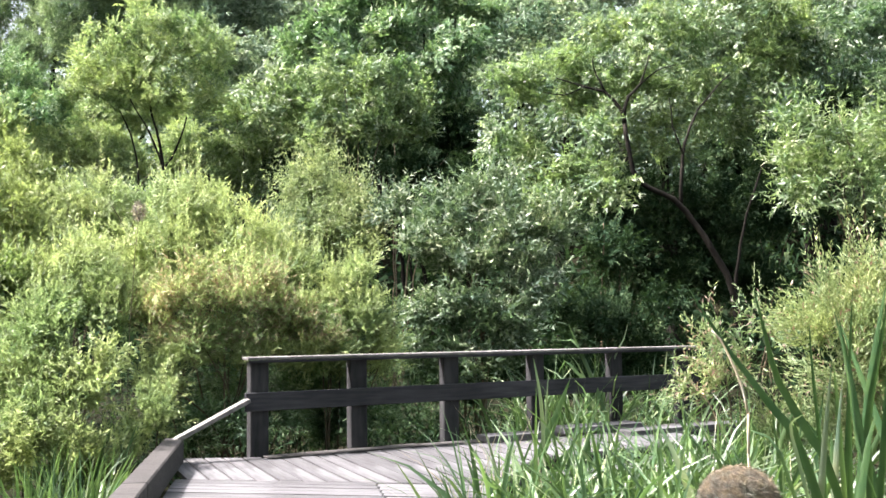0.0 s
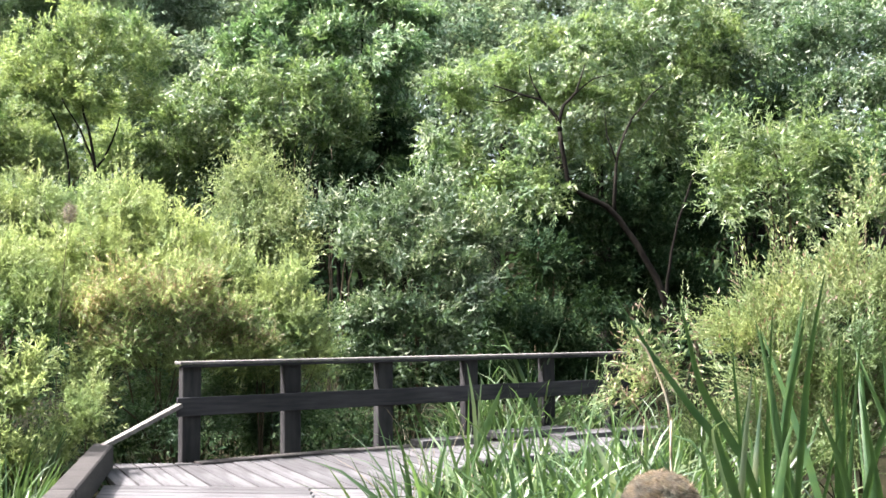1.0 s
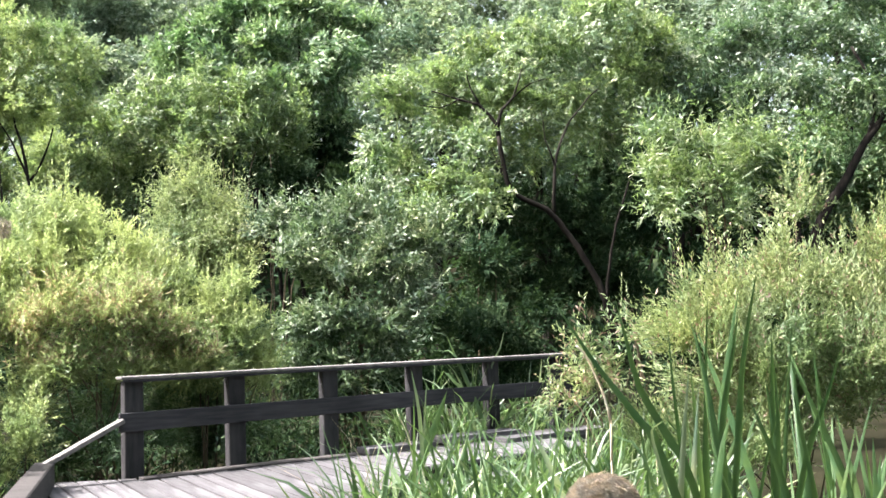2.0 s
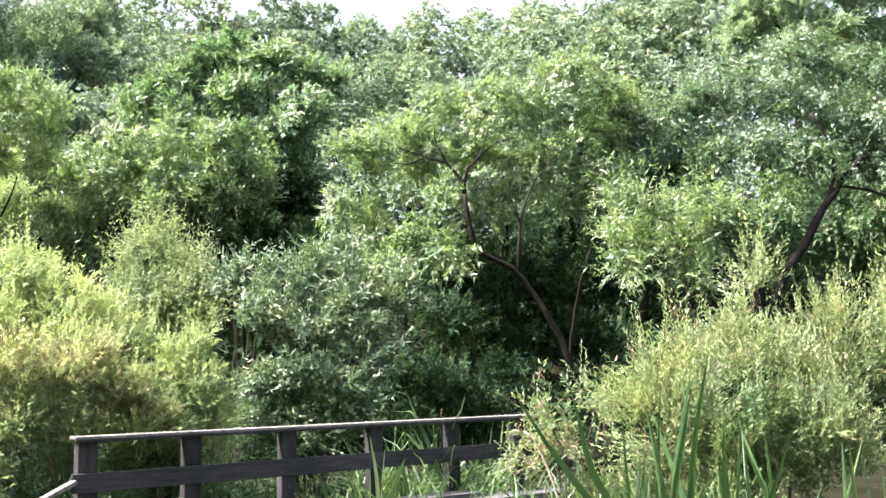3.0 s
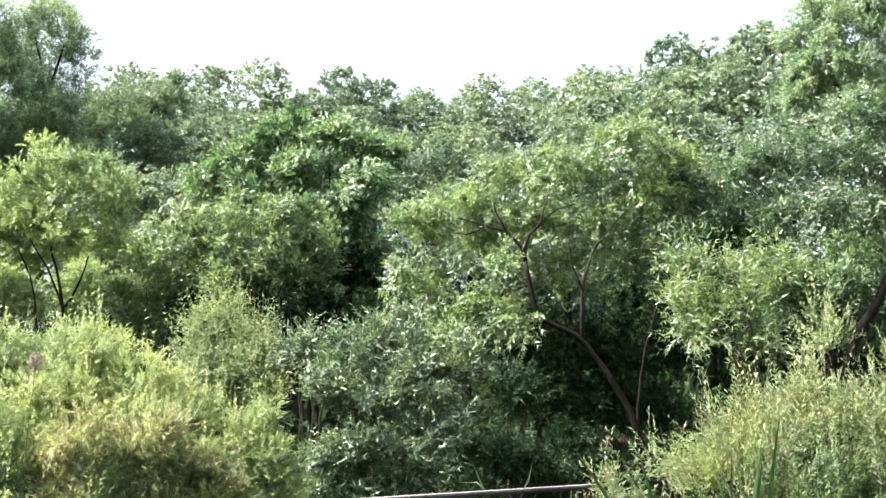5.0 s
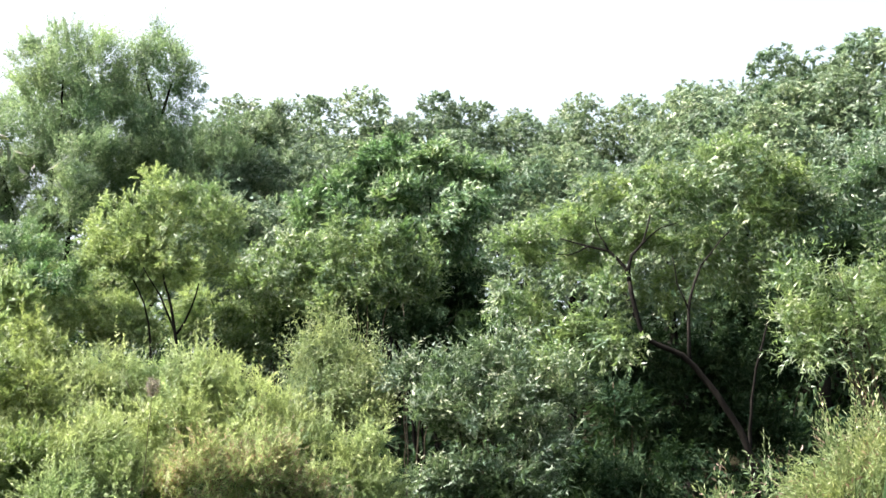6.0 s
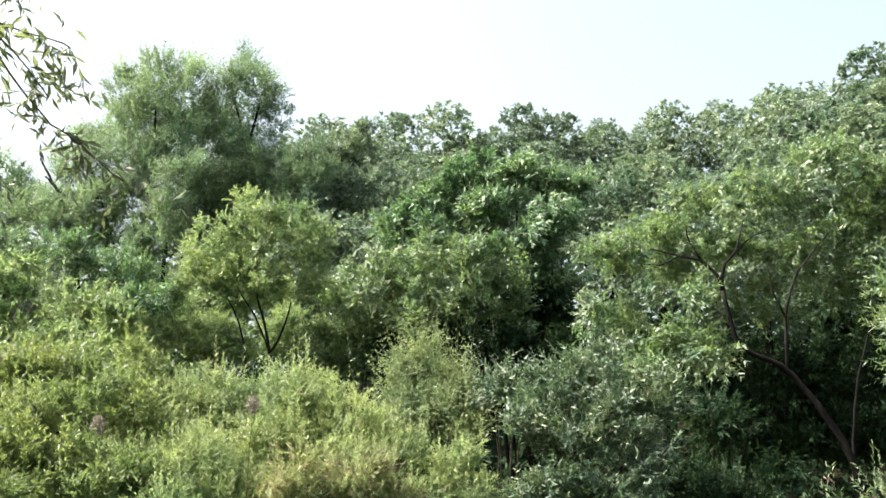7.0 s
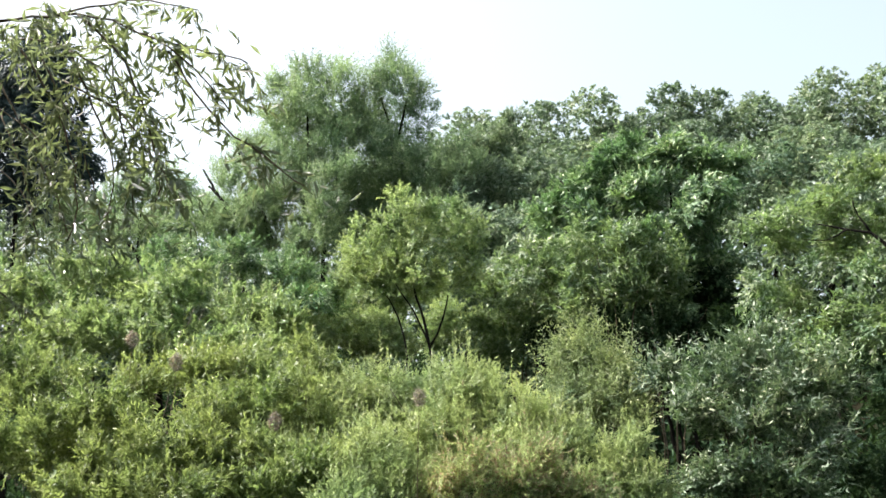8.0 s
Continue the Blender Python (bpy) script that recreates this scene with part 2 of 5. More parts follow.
def foliage(rng, lobes, leaf, cover=2.2, clump=0.35, twig=0.45, out=0.8, rise=0.5, droop=0.0, hang=0.15,
            per_twig=10, inner=0.18, low=-0.55, shoots=0.0, splay=0.55, gaps=1.25, stretch=0.9, stray=0.2, fan=0.8):
    """Leaves in two rows on twigs, twigs fanned out in sprays, sprays over and under the skin of the lobes (x, y, z, rx, ry, rz)."""
    blen, bwid = leaf
    lob = np.array(lobes, dtype=float)
    up = np.array([0.0, 0.0, 1.0])
    chunks = []
    for k, (cx, cy, cz, rx, ry, rz) in enumerate(lob):
        c, full = np.array([cx, cy, cz]), np.array([rx, ry, rz])
        r = np.maximum(full * 0.62, full - 0.38 * twig)       # the sprays reach out to the full outline
        area = 4 * math.pi * (((rx * ry) ** 1.6 + (rx * rz) ** 1.6 + (ry * rz) ** 1.6) / 3) ** (1 / 1.6)
        n_leaf = area * cover / (0.55 * blen * bwid)
        n_twig = max(8, int(n_leaf / per_twig))
        n_spray = max(7, int(area / (2.1 * gaps * clump * clump)))
        # evenly strewn spray centres, jittered
        i = np.arange(n_spray) + rng.random()
        ph, cz_ = i * 2.39996, 1 - 2 * (i % n_spray) / n_spray
        d = np.stack([np.cos(ph) * np.sqrt(1 - cz_ ** 2), np.sin(ph) * np.sqrt(1 - cz_ ** 2), cz_], axis=1)
        d = unit(d @ np.linalg.qr(rng.normal(size=(3, 3)))[0] + rng.normal(size=d.shape) * 0.12)
        d = d[d[:, 2] > low]
        m = len(d)
        rad = np.where(rng.random(m) < 0.3, rng.uniform(0.45, 0.75, size=m), rng.uniform(0.76, 1.06, size=m))
        size = clump * rng.uniform(0.55, 1.4, size=m)
        loose = (rng.random(m) < stray) & (d[:, 2] > -0.2)
        rad[loose] = rng.uniform(1.04, 1.28, size=int(loose.sum()))
        size[loose] *= 0.7
        cen = c + d * rad[:, None] * r
        outward = unit(d / r)
        sn = unit(outward * 0.75 + up * 0.38 + rng.normal(size=(m, 3)) * 0.5)
        sa = unit(outward * out + up * rise + rng.normal(size=(m, 3)) * 0.35)
        pick = rng.choice(m, size=n_twig, p=size ** 2 / (size ** 2).sum())
        pos = cen[pick] - sa[pick] * (size[pick] * 0.35)[:, None] + rng.normal(size=(n_twig, 3)) * (size[pick] * 0.2)[:, None] * np.array([1.0, 1.0, stretch])
        # keep out of the neighbours' hearts
        keep = np.ones(n_twig, bool)
        for j, o in enumerate(lob):
            if j != k:
                keep &= (((pos - o[:3]) / o[3:]) ** 2).sum(1) > 0.5
        pos, pick = pos[keep], pick[keep]
        n_twig = len(pos)
        if n_twig == 0:
            continue
        nor, axis = sn[pick], sa[pick]
        flat = rng.normal(size=(n_twig, 3))
        flat = unit(flat - nor * (flat * nor).sum(1, keepdims=True))
        way = unit(axis + flat * fan + rng.normal(size=(n_twig, 3)) * 0.14)
        tl = twig * size[pick] / clump * rng.uniform(0.7, 1.35, size=n_twig)
        if shoots > 0:
            tall = (rng.random(n_twig) < shoots) & (outward[pick][:, 2] > 0.05)
            way[tall] = unit(way[tall] * 0.3 + up)
            tl[tall] *= rng.uniform(1.4, 2.3, size=int(tall.sum()))
        u = ((np.arange(per_twig)[None, :] + rng.random((n_twig, per_twig))) / per_twig) ** 0.75
        p = pos[:, None] + way[:, None] * (u * tl[:, None])[..., None]
        p[..., 2] -= droop * tl[:, None] * u ** 2
        side = unit(np.cross(way, nor))[:, None] * np.where(np.arange(per_twig) % 2, 1.0, -1.0)[None, :, None]
        ax = way[:, None] * 0.85 + side * splay * 1.15 + rng.normal(size=(n_twig, per_twig, 3)) * 0.26
        ax[..., 2] -= hang + droop * u * 0.9
        p, ax = p.reshape(-1, 3), unit(ax.reshape(-1, 3))
        m = len(p)
        hint = np.repeat(nor, per_twig, axis=0) + rng.normal(size=(m, 3)) * 0.46
        s = rng.uniform(0.6, 1.25, size=m)
        chunks.append(blades(p, ax, hint, blen * s, bwid * s * rng.uniform(0.8, 1.2, size=m)))
        if inner > 0:
            m = int(n_leaf * inner * 0.45)
            d = unit(rng.normal(size=(m, 3)))
            p = c + d * r * (rng.uniform(0.15, 0.8, size=m) ** 0.6)[:, None]
            ax = unit(rng.normal(size=(m, 3)))
            hint = rng.normal(size=(m, 3)) + np.array([0, 0, 0.6])
            chunks.append(blades(p, ax, hint, np.full(m, blen * 1.35), np.full(m, bwid * 1.6)))
    return np.concatenate(chunks)


def tube(points, radii, sides=7, rng=None, wobble=0.0):
    """Vertices and faces of a tapered limb along the points."""
    pts = [Vector(p) for p in points]
    verts, faces = [], []
    for i, p in enumerate(pts):
        a = pts[max(i - 1, 0)]
        b = pts[min(i + 1, len(pts) - 1)]
        q = (b - a).to_track_quat("Z", "Y")
        for k in range(sides):
            ang = 2 * math.pi * k / sides
            rr = radii[i] * (1 + (rng.uniform(-wobble, wobble) if rng is not None else 0))
            verts.append(p + q @ Vector((math.cos(ang) * rr, math.sin(ang) * rr, 0)))
    for i in range(len(pts) - 1):
        for k in range(sides):
            k2 = (k + 1) % sides
            faces.append((i * sides + k, i * sides + k2, (i + 1) * sides + k2, (i + 1) * sides + k))
    faces.append(tuple(range(sides - 1, -1, -1)))
    faces.append(tuple((len(pts) - 1) * sides + k for k in range(sides)))
    return verts, faces


def resample(points, step, rng, jitter):
    """A limb's way through the points, in short steps with small kinks."""
    pts = [np.array(p, float) for p in points]
    res = []
    for i in range(len(pts) - 1):
        p0, p1, p2, p3 = pts[max(i - 1, 0)], pts[i], pts[i + 1], pts[min(i + 2, len(pts) - 1)]
        cnt = max(2, int(np.linalg.norm(p2 - p1) / step))
        for j in range(cnt):
            t = j / cnt
            q = 0.5 * ((2 * p1) + (p2 - p0) * t + (2 * p0 - 5 * p1 + 4 * p2 - p3) * t * t + (3 * p1 - p0 - 3 * p2 + p3) * t ** 3)
            res.append(q + (rng.normal(size=3) * jitter if res else 0))
    res.append(pts[-1])
    return res


def limb(name, points, r0, r1, mat, parent, rng, sides=7, step=0.25, jitter=0.012):
    ps = resample(points, step, rng, jitter)
    rad = [r0 + (r1 - r0) * (i / (len(ps) - 1)) ** 0.8 for i in range(len(ps))]
    v, f = tube(ps, rad, sides, rng, 0.08)
    return mesh_object(name, v, f, mat, parent, smooth=True)


def knobbly(lobes, rng, count=4, share=0.46):
    """Breaks the even round of each lobe with smaller ones set on its skin."""
    res = []
    for x, y, z, rx, ry, rz in lobes:
        res.append((x, y, z, rx * 0.86, ry * 0.86, rz * 0.86))
        for _ in range(count):
            d = unit(rng.normal(size=3) + np.array([0, 0, 0.25]))
            k = share * rng.uniform(0.65, 1.2)
            m = min(rx, ry, rz)
            res.append((x + d[0] * rx * 0.82, y + d[1] * ry * 0.82, z + d[2] * rz * 0.82, m * k * 1.15, m * k * 1.15, m * k))
    return res


SEED = [100]


def plant(name, label, category, base, lobes, leaf_kind, leaf, trunks=(), stems=0, stem_r=0.02, tips=None, tip_share=0.0, group="", **kw):
    """A shrub or tree: an empty at its foot, stems or trunks, a crown of leaves, and coloured young shoots where it has them."""
    SEED[0] += 1
    rng = np.random.default_rng(SEED[0])
    bx, by = base
    bz = ground_z(bx, by)
    root = thing(name, label, category, (bx, by, bz), group)
    off = np.array([bx, by, bz])
    loc = [(x - bx, y - by, z - bz, rx, ry, rz) for x, y, z, rx, ry, rz in lobes]
    for pts, r0, r1 in trunks:
        ps = [np.array(p) - off for p in pts]
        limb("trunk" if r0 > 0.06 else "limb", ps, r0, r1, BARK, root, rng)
    for k in range(stems):
        x, y, z, rx, ry, rz = loc[k % len(loc)]
        end = np.array([x, y, z]) + rng.normal(size=3) * np.array([rx, ry, rz]) * 0.3 + np.array([0, 0, rz * 0.35])
        a = rng.uniform(0, 6.28)
        foot = np.array([math.cos(a) * 0.18, math.sin(a) * 0.18, -0.1])
        midp = foot * 0.45 + end * 0.55 + np.array([0, 0, 0.12 * end[2]])
        midp[:2] = foot[:2] * 0.6 + end[:2] * 0.4
        limb("stem", [foot, midp, end], stem_r * rng.uniform(0.8, 1.3), stem_r * 0.3, TWIG if stem_r < 0.035 else BARK, root, rng, 5, 0.35, 0.02)
    leaves = foliage(rng, knobbly(loc, rng, 2, 0.36) if name == "willow_shrub" else knobbly(loc, rng, 3, 0.5), leaf, **kw)
    leaves = leaves[leaves[:, 0, 2] > 0.05]
    if tips:
        kind, lo, hi = tips
        high = (leaves[:, 0, 2] > lo) & (leaves[:, 0, 2] < hi)
        young = high & (rng.random(len(leaves)) < tip_share)
        if young.any():
            shoot = (leaf_object if by > 11.0 else triangle_object)("young_growth", leaves[young], LEAF[kind], root)
            shoot["label"], shoot["kind"] = kind + "-tinged young shoots", "stuff"
        leaves = leaves[~young]
    (leaf_object if by > 11.0 else triangle_object)("crown", leaves, LEAF[leaf_kind], root)
    return root


# ---- the ground: marsh floor, bank and far land in one sheet ----
def build_ground():
    xs = sorted({round(v, 2) for v in list(np.arange(-40, 41, 1.0)) + list(np.arange(-120, 121, 8.0)) + [-4000, -1500, -500, -250, 250, 500, 1500, 4000]})
    ys = sorted({round(v, 2) for v in list(np.arange(-12, 75, 1.0)) + list(np.arange(-120, 201, 8.0)) + [-4000, -1500, -500, -250, 300, 500, 1500, 4000]})
    verts = [(x, y, ground_z(x, y)) for y in ys for x in xs]
    w = len(xs)
    faces = [(j * w + i, j * w + i + 1, (j + 1) * w + i + 1, (j + 1) * w + i) for j in range(len(ys) - 1) for i in range(w - 1)]
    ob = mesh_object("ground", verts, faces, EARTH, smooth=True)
    tagged(ob, "marsh earth coloured near black for shade, rising to a wooded bank", "ground", kind="structure")


build_ground()


# ---- the boardwalk ----
RAIL_O = Vector((-2.25, 10.47, 0.0))                 # foot of the corner post
RAIL_U = Vector((0.837, 0.547, 0.0))                 # along the railing
RAIL_V = Vector((0.547, -0.837, 0.0))                # from the railing towards the walkers
RAIL_TURN = Matrix(((RAIL_U.x, -RAIL_V.x, 0, 0), (RAIL_U.y, -RAIL_V.y, 0, 0), (0, 0, 1, 0), (0, 0, 0, 1)))


def beam(bm, size, at, turn=None, bevel=0.006):
    """A bevelled timber of that size about the point."""
    r = bmesh.ops.create_cube(bm, size=1.0)
    m = Matrix.Translation(at) @ (turn or Matrix.Identity(4)) @ Matrix.Diagonal((*size, 1))
    bmesh.ops.transform(bm, matrix=m, verts=r["verts"])
    edges = list({e for v in r["verts"] for e in v.link_edges})
    bmesh.ops.bevel(bm, geom=edges, offset=bevel, segments=1, affect="EDGES", profile=0.5)


def at_rail(u, v, z):
    return RAIL_O + RAIL_U * u + RAIL_V * v + Vector((0, 0, z))


def build_railing():
    root = thing("railing", "dark timber railing with pale weathered capping along the platform", "railing", RAIL_O)
    inv = Matrix.Translation(-RAIL_O)
    rng = random.Random(4)
    for u in (0.08, 1.22, 2.40, 3.63, 4.88, 6.05):
        bm = bmesh.new()
        beam(bm, (0.20, 0.11, 1.38), at_rail(u, -0.03, 0.272), RAIL_TURN @ pose(0, 0, 0, 0, rng.uniform(-0.6, 0.6), 0), 0.008)
        bmesh.ops.transform(bm, matrix=inv, verts=bm.verts)
        part("post", bm, DARK_TIMBER, root)
    bm = bmesh.new()
    beam(bm, (6.38, 0.035, 0.19), at_rail(3.105, 0.04, 0.555), RAIL_TURN, 0.006)
    bmesh.ops.transform(bm, matrix=inv, verts=bm.verts)
    part("middle_rail", bm, DARK_RAIL, root)
    bm = bmesh.new()
    beam(bm, (6.40, 0.035, 0.028), at_rail(3.15, 0.055, 0.965), RAIL_TURN, 0.006)
    bmesh.ops.transform(bm, matrix=inv, verts=bm.verts)
    part("top_rail", bm, DARK_RAIL, root)
    bm = bmesh.new()
    beam(bm, (6.42, 0.16, 0.030), at_rail(3.14, -0.01, 0.997), RAIL_TURN, 0.005)
    bmesh.ops.transform(bm, matrix=inv, verts=bm.verts)
    part("capping", bm, CAPPING, root, "weathered capping board coloured pale for its sunlit top")
    # the short rail that slopes from the corner post down to the kerb
    a, b = Vector((-2.26, 10.38, 0.58)), Vector((-2.93, 9.93, 0.20))
    turn = (b - a).to_track_quat("X", "Z").to_matrix().to_4x4()
    bm = bmesh.new()
    beam(bm, ((b - a).length, 0.11, 0.045), (a + b) / 2, turn, 0.006)
    bmesh.ops.transform(bm, matrix=inv, verts=bm.verts)
    part("sloping_rail", bm, CAPPING, root, "weathered sloping rail coloured pale for its sunlit top")


build_railing()


def kerb_x(y):
    return -2.89 + 0.188 * (10.41 - y)


def build_kerb():
    a, b = Vector((kerb_x(10.05) - 0.10, 10.05, 0.12)), Vector((kerb_x(-1.0) - 0.10, -1.0, 0.12))
    root = thing("kerb_beam", "weathered grey timber kerb beam along the boardwalk edge", "kerb", (a.x, a.y, 0))
    n = 4
    for k in range(n):
        p, q = a.lerp(b, k / n), a.lerp(b, (k + 1) / n - 0.002)
        turn = (q - p).to_track_quat("X", "Z").to_matrix().to_4x4()
        bm = bmesh.new()
        beam(bm, ((q - p).length, 0.19, 0.24), (p + q) / 2 - Vector((a.x, a.y, 0)), turn, 0.012)
        part("beam", bm, KERB, root)


build_kerb()


def plank_box(corners, top, thick, jitter):
    """Vertices and faces of a plank from its four plan corners, its upper edges chamfered."""
    c = sum((Vector(p) for p in corners), Vector((0, 0))) / 4
    inner = [Vector(p) + (c - Vector(p)).normalized() * 0.008 for p in corners]
    v = [(p[0], p[1], top - thick) for p in corners] + [(p[0], p[1], top - 0.006) for p in corners] + [(p[0], p[1], top + jitter) for p in inner]
    f = [(3, 2, 1, 0), (8, 9, 10, 11)]
    for k in range(4):
        j = (k + 1) % 4
        f += [(k, j, 4 + j, 4 + k), (4 + k, 4 + j, 8 + j, 8 + k)]
    return v, f


def plank(root, corners, top=0.0, thick=0.045, mat=None, rng=random):
    """A board of the deck with its own middle and turn, so that the grain runs along it."""
    cs = [Vector(p) for p in corners]
    mid = sum(cs, Vector((0, 0))) / 4
    way = (cs[3] + cs[2] - cs[0] - cs[1])
    ang = math.atan2(way.y, way.x) - math.pi / 2
    rot = Matrix.Rotation(-ang, 2)
    loc = [tuple(rot @ (p - mid)) for p in cs]
    v, f = plank_box(loc, 0.0, thick, rng.uniform(-0.002, 0.002))
    ob = mesh_object("plank", v, f, mat or DECKING, root)
    ob.matrix_basis = pose(mid.x - root.location.x, mid.y - root.location.y, top + rng.uniform(-0.003, 0.003), rng.uniform(-.15, .15), rng.uniform(-.3, .3), math.degrees(ang))
    return ob


def build_platform():
    rng = random.Random(11)
    root = thing("platform", "viewing platform of weathered silver-grey planks beside the railing", "deck", (-1.0, 10.2, 0), kind="structure")

    def flat(u, v):
        p = at_rail(u, v, 0)
        return (p.x, p.y)

    def front(u):
        seam = 0.95 + (u + 1.16) * 0.83 - 0.03
        return seam if u < 1.1 else max(1.62, 2.80 - (u - 1.1) * 0.9)

    lay = Vector((-0.41, 0.912)).normalized()            # the boards run askew to the railing

    def reach(x):
        """Where a board that leaves the seam at x starts and ends."""
        p = Vector((x, 9.04 - 0.1135 * (x + 2.7) + 0.02))
        first = None
        for _ in range(700):
            d = p - RAIL_O.xy
            u, v = d.dot(RAIL_U.xy), d.dot(RAIL_V.xy)
            if first is None and p.x > kerb_x(p.y) + 0.012 and (u < 1.1 or v < front(u)):
                first = p.copy()
            if v < 0.30 and p.y > 10.39:
                break
            p = p + lay * 0.01
        return first, p

    x = -3.353
    while x < 4.4:
        (p0, p1), (q0, q1) = reach(x), reach(x + 0.187)
        if p0 and q0 and (p1 - p0).length > 0.12 and (p1 - RAIL_O.xy).dot(RAIL_U.xy) < 6.3:
            plank(root, [tuple(p0), tuple(q0), tuple(q1), tuple(p1)], rng=rng)
        x += 0.211
    # the board along the foot of the railing, coloured dark for the shadow there
    u = 0.1
    while u < 6.4:
        ln = min(rng.uniform(1.3, 2.2), 6.5 - u)
        plank(root, [flat(u, 0.05), flat(u, 0.275), flat(u + ln - 0.015, 0.285), flat(u + ln - 0.015, 0.06)], rng.uniform(0.004, 0.016), 0.05, KERB, rng=rng)
        u += ln
    # loose raised boards by the farther posts, and a lower step in front of them
    for u0, u1, v0, v1, z in ((2.62, 3.55, 0.20, 0.46, 0.075), (3.72, 4.95, 0.12, 0.42, 0.10), (4.4, 6.4, 0.55, 0.80, 0.06)):
        plank(root, [flat(u0, v0), flat(u0, v1), flat(u1, v1 + 0.02), flat(u1, v0 + 0.02)], z, 0.07, rng=rng)
    for u0, u1, v0, v1 in ((1.1, 2.9, 1.72, 1.98), (2.95, 4.9, 1.74, 1.99)):
        plank(root, [flat(u0, v0), flat(u0, v1), flat(u1, v1), flat(u1, v0)], -0.14, 0.05, rng=rng)
    # bearers below
    inv = Matrix.Translation(-root.location)
    for v0 in (0.3, 0.95, 1.5):
        bm = bmesh.new()
        beam(bm, (6.4, 0.09, 0.14), at_rail(3.3, v0, -0.122), RAIL_TURN)
        bmesh.ops.transform(bm, matrix=inv, verts=bm.verts)
        part("bearer", bm, DARK_TIMBER, root, "dark timber bearer")
    for u0 in (0.4, 2.6, 4.6, 6.2):
        for v0 in (0.3, 1.5):
            bm = bmesh.new()
            beam(bm, (0.12, 0.12, 0.6), at_rail(u0, v0, -0.49), RAIL_TURN)
            bmesh.ops.transform(bm, matrix=inv, verts=bm.verts)
            part("pile", bm, DARK_TIMBER, root, "dark timber pile")


def build_boardwalk():
    rng = random.Random(12)
    root = thing("boardwalk", "boardwalk of weathered silver-grey cross planks leading to the platform", "boardwalk", (-1.6, 8.0, 0), kind="structure")

    def seam(x):
        return 9.04 - 0.1135 * (x + 2.7) - 0.012

    k = 0
    y = 0.0
    while y < 10.0:
        a, b = y, y + 0.149
        xl = kerb_x(9.0 - y) + 0.012
        xl2 = kerb_x(9.0 - b) + 0.012
        split = -0.80 + 0.188 * y
        right = split + max(0.3, 1.0 - 0.22 * y)
        plank(root, [(xl2, seam(xl2) - b), (xl, seam(xl) - a), (split - 0.01, seam(split) - a), (split - 0.01, seam(split) - b)], rng=rng)
        if y >= 0.0:
            plank(root, [(split, seam(split) - b), (split, seam(split) - a), (right, seam(right) - a), (right, seam(right) - b)], -0.004, rng=rng)
        y += 0.160
        k += 1
    for f in (0.12, 0.95, 1.8):
        bm = bmesh.new()
        p, q = Vector((kerb_x(8.9) + f, 8.8, -0.125)), Vector((kerb_x(-0.9) + f, -0.9, -0.125))
        turn = (q - p).to_track_quat("X", "Z").to_matrix().to_4x4()
        beam(bm, ((q - p).length, 0.09, 0.14), (p + q) / 2, turn)
        bmesh.ops.transform(bm, matrix=Matrix.Translation(-root.location), verts=bm.verts)
        part("bearer", bm, DARK_TIMBER, root, "dark timber bearer")
        for t in (0.05, 0.35, 0.65, 0.95):
            bm = bmesh.new()
            beam(bm, (0.12, 0.12, 0.5), p.lerp(q, t) - Vector((0, 0, 0.3)), turn)
            bmesh.ops.transform(bm, matrix=Matrix.Translation(-root.location), verts=bm.verts)
            part("pile", bm, DARK_TIMBER, root, "dark timber pile")


build_platform()
build_boardwalk()

# ---- shrubs and trees, nearest first ----
plant("willow_shrub", "pale yellow-green narrow-leaved willow shrub with pinkish young tips beside the railing", "shrub", (3.92, 8.61),
      [(3.88, 8.6, 1.72, 0.46, 0.44, 0.41), (4.67, 8.8, 1.61, 0.5, 0.5, 0.5), (3.06, 8.4, 1.39, 0.43, 0.38, 0.33), (3.31, 8.2, 1.01, 0.63, 0.53, 0.43), (5.66, 9.0, 1.97, 0.24, 0.36, 0.48), (4.02, 8.7, 2.39, 0.06, 0.23, 0.23), (4.24, 8.2, 0.84, 0.71, 0.63, 0.56), (5.5, 8.6, 1.64, 0.51, 0.63, 0.74), (3.51, 8.8, 1.58, 0.15, 0.23, 0.12), (3.04, 8.7, 0.39, 0.5, 0.42, 0.34), (2.68, 8.9, 0.37, 0.29, 0.24, 0.19), (3.52, 8.4, 0.38, 0.54, 0.51, 0.49)],
      "osier", (0.052, 0.0125), stems=14, stem_r=0.01, tips=('pink', 1.0, 9), tip_share=0.05, cover=1.15, gaps=1.7, clump=0.17, twig=0.36, rise=0.84, out=0.6, shoots=0.29, hang=0.02, splay=0.36, per_twig=17, stretch=1.4, stray=0.42, fan=0.45)
plant("willow_shrub", "low pinkish-tipped willow shrub leaning over the railing end", "shrub", (2.46, 9.06),
      [(2.15, 8.9, 1.14, 0.15, 0.24, 0.05), (2.31, 9.1, 0.94, 0.25, 0.24, 0.2), (2.03, 9.2, 0.73, 0.2, 0.24, 0.13), (2.6, 9.0, 1.33, 0.21, 0.24, 0.07), (3.19, 9.1, 1.49, 0.13, 0.24, 0.09)],
      "osier", (0.060, 0.015), stems=4, stem_r=0.012, tips=('pink', 0.5, 9), tip_share=0.16, cover=0.7, clump=0.16, twig=0.34, rise=0.49, out=1.0, shoots=0.14, hang=0.05, splay=0.36, per_twig=17, stretch=1.4, stray=0.42, fan=0.45)
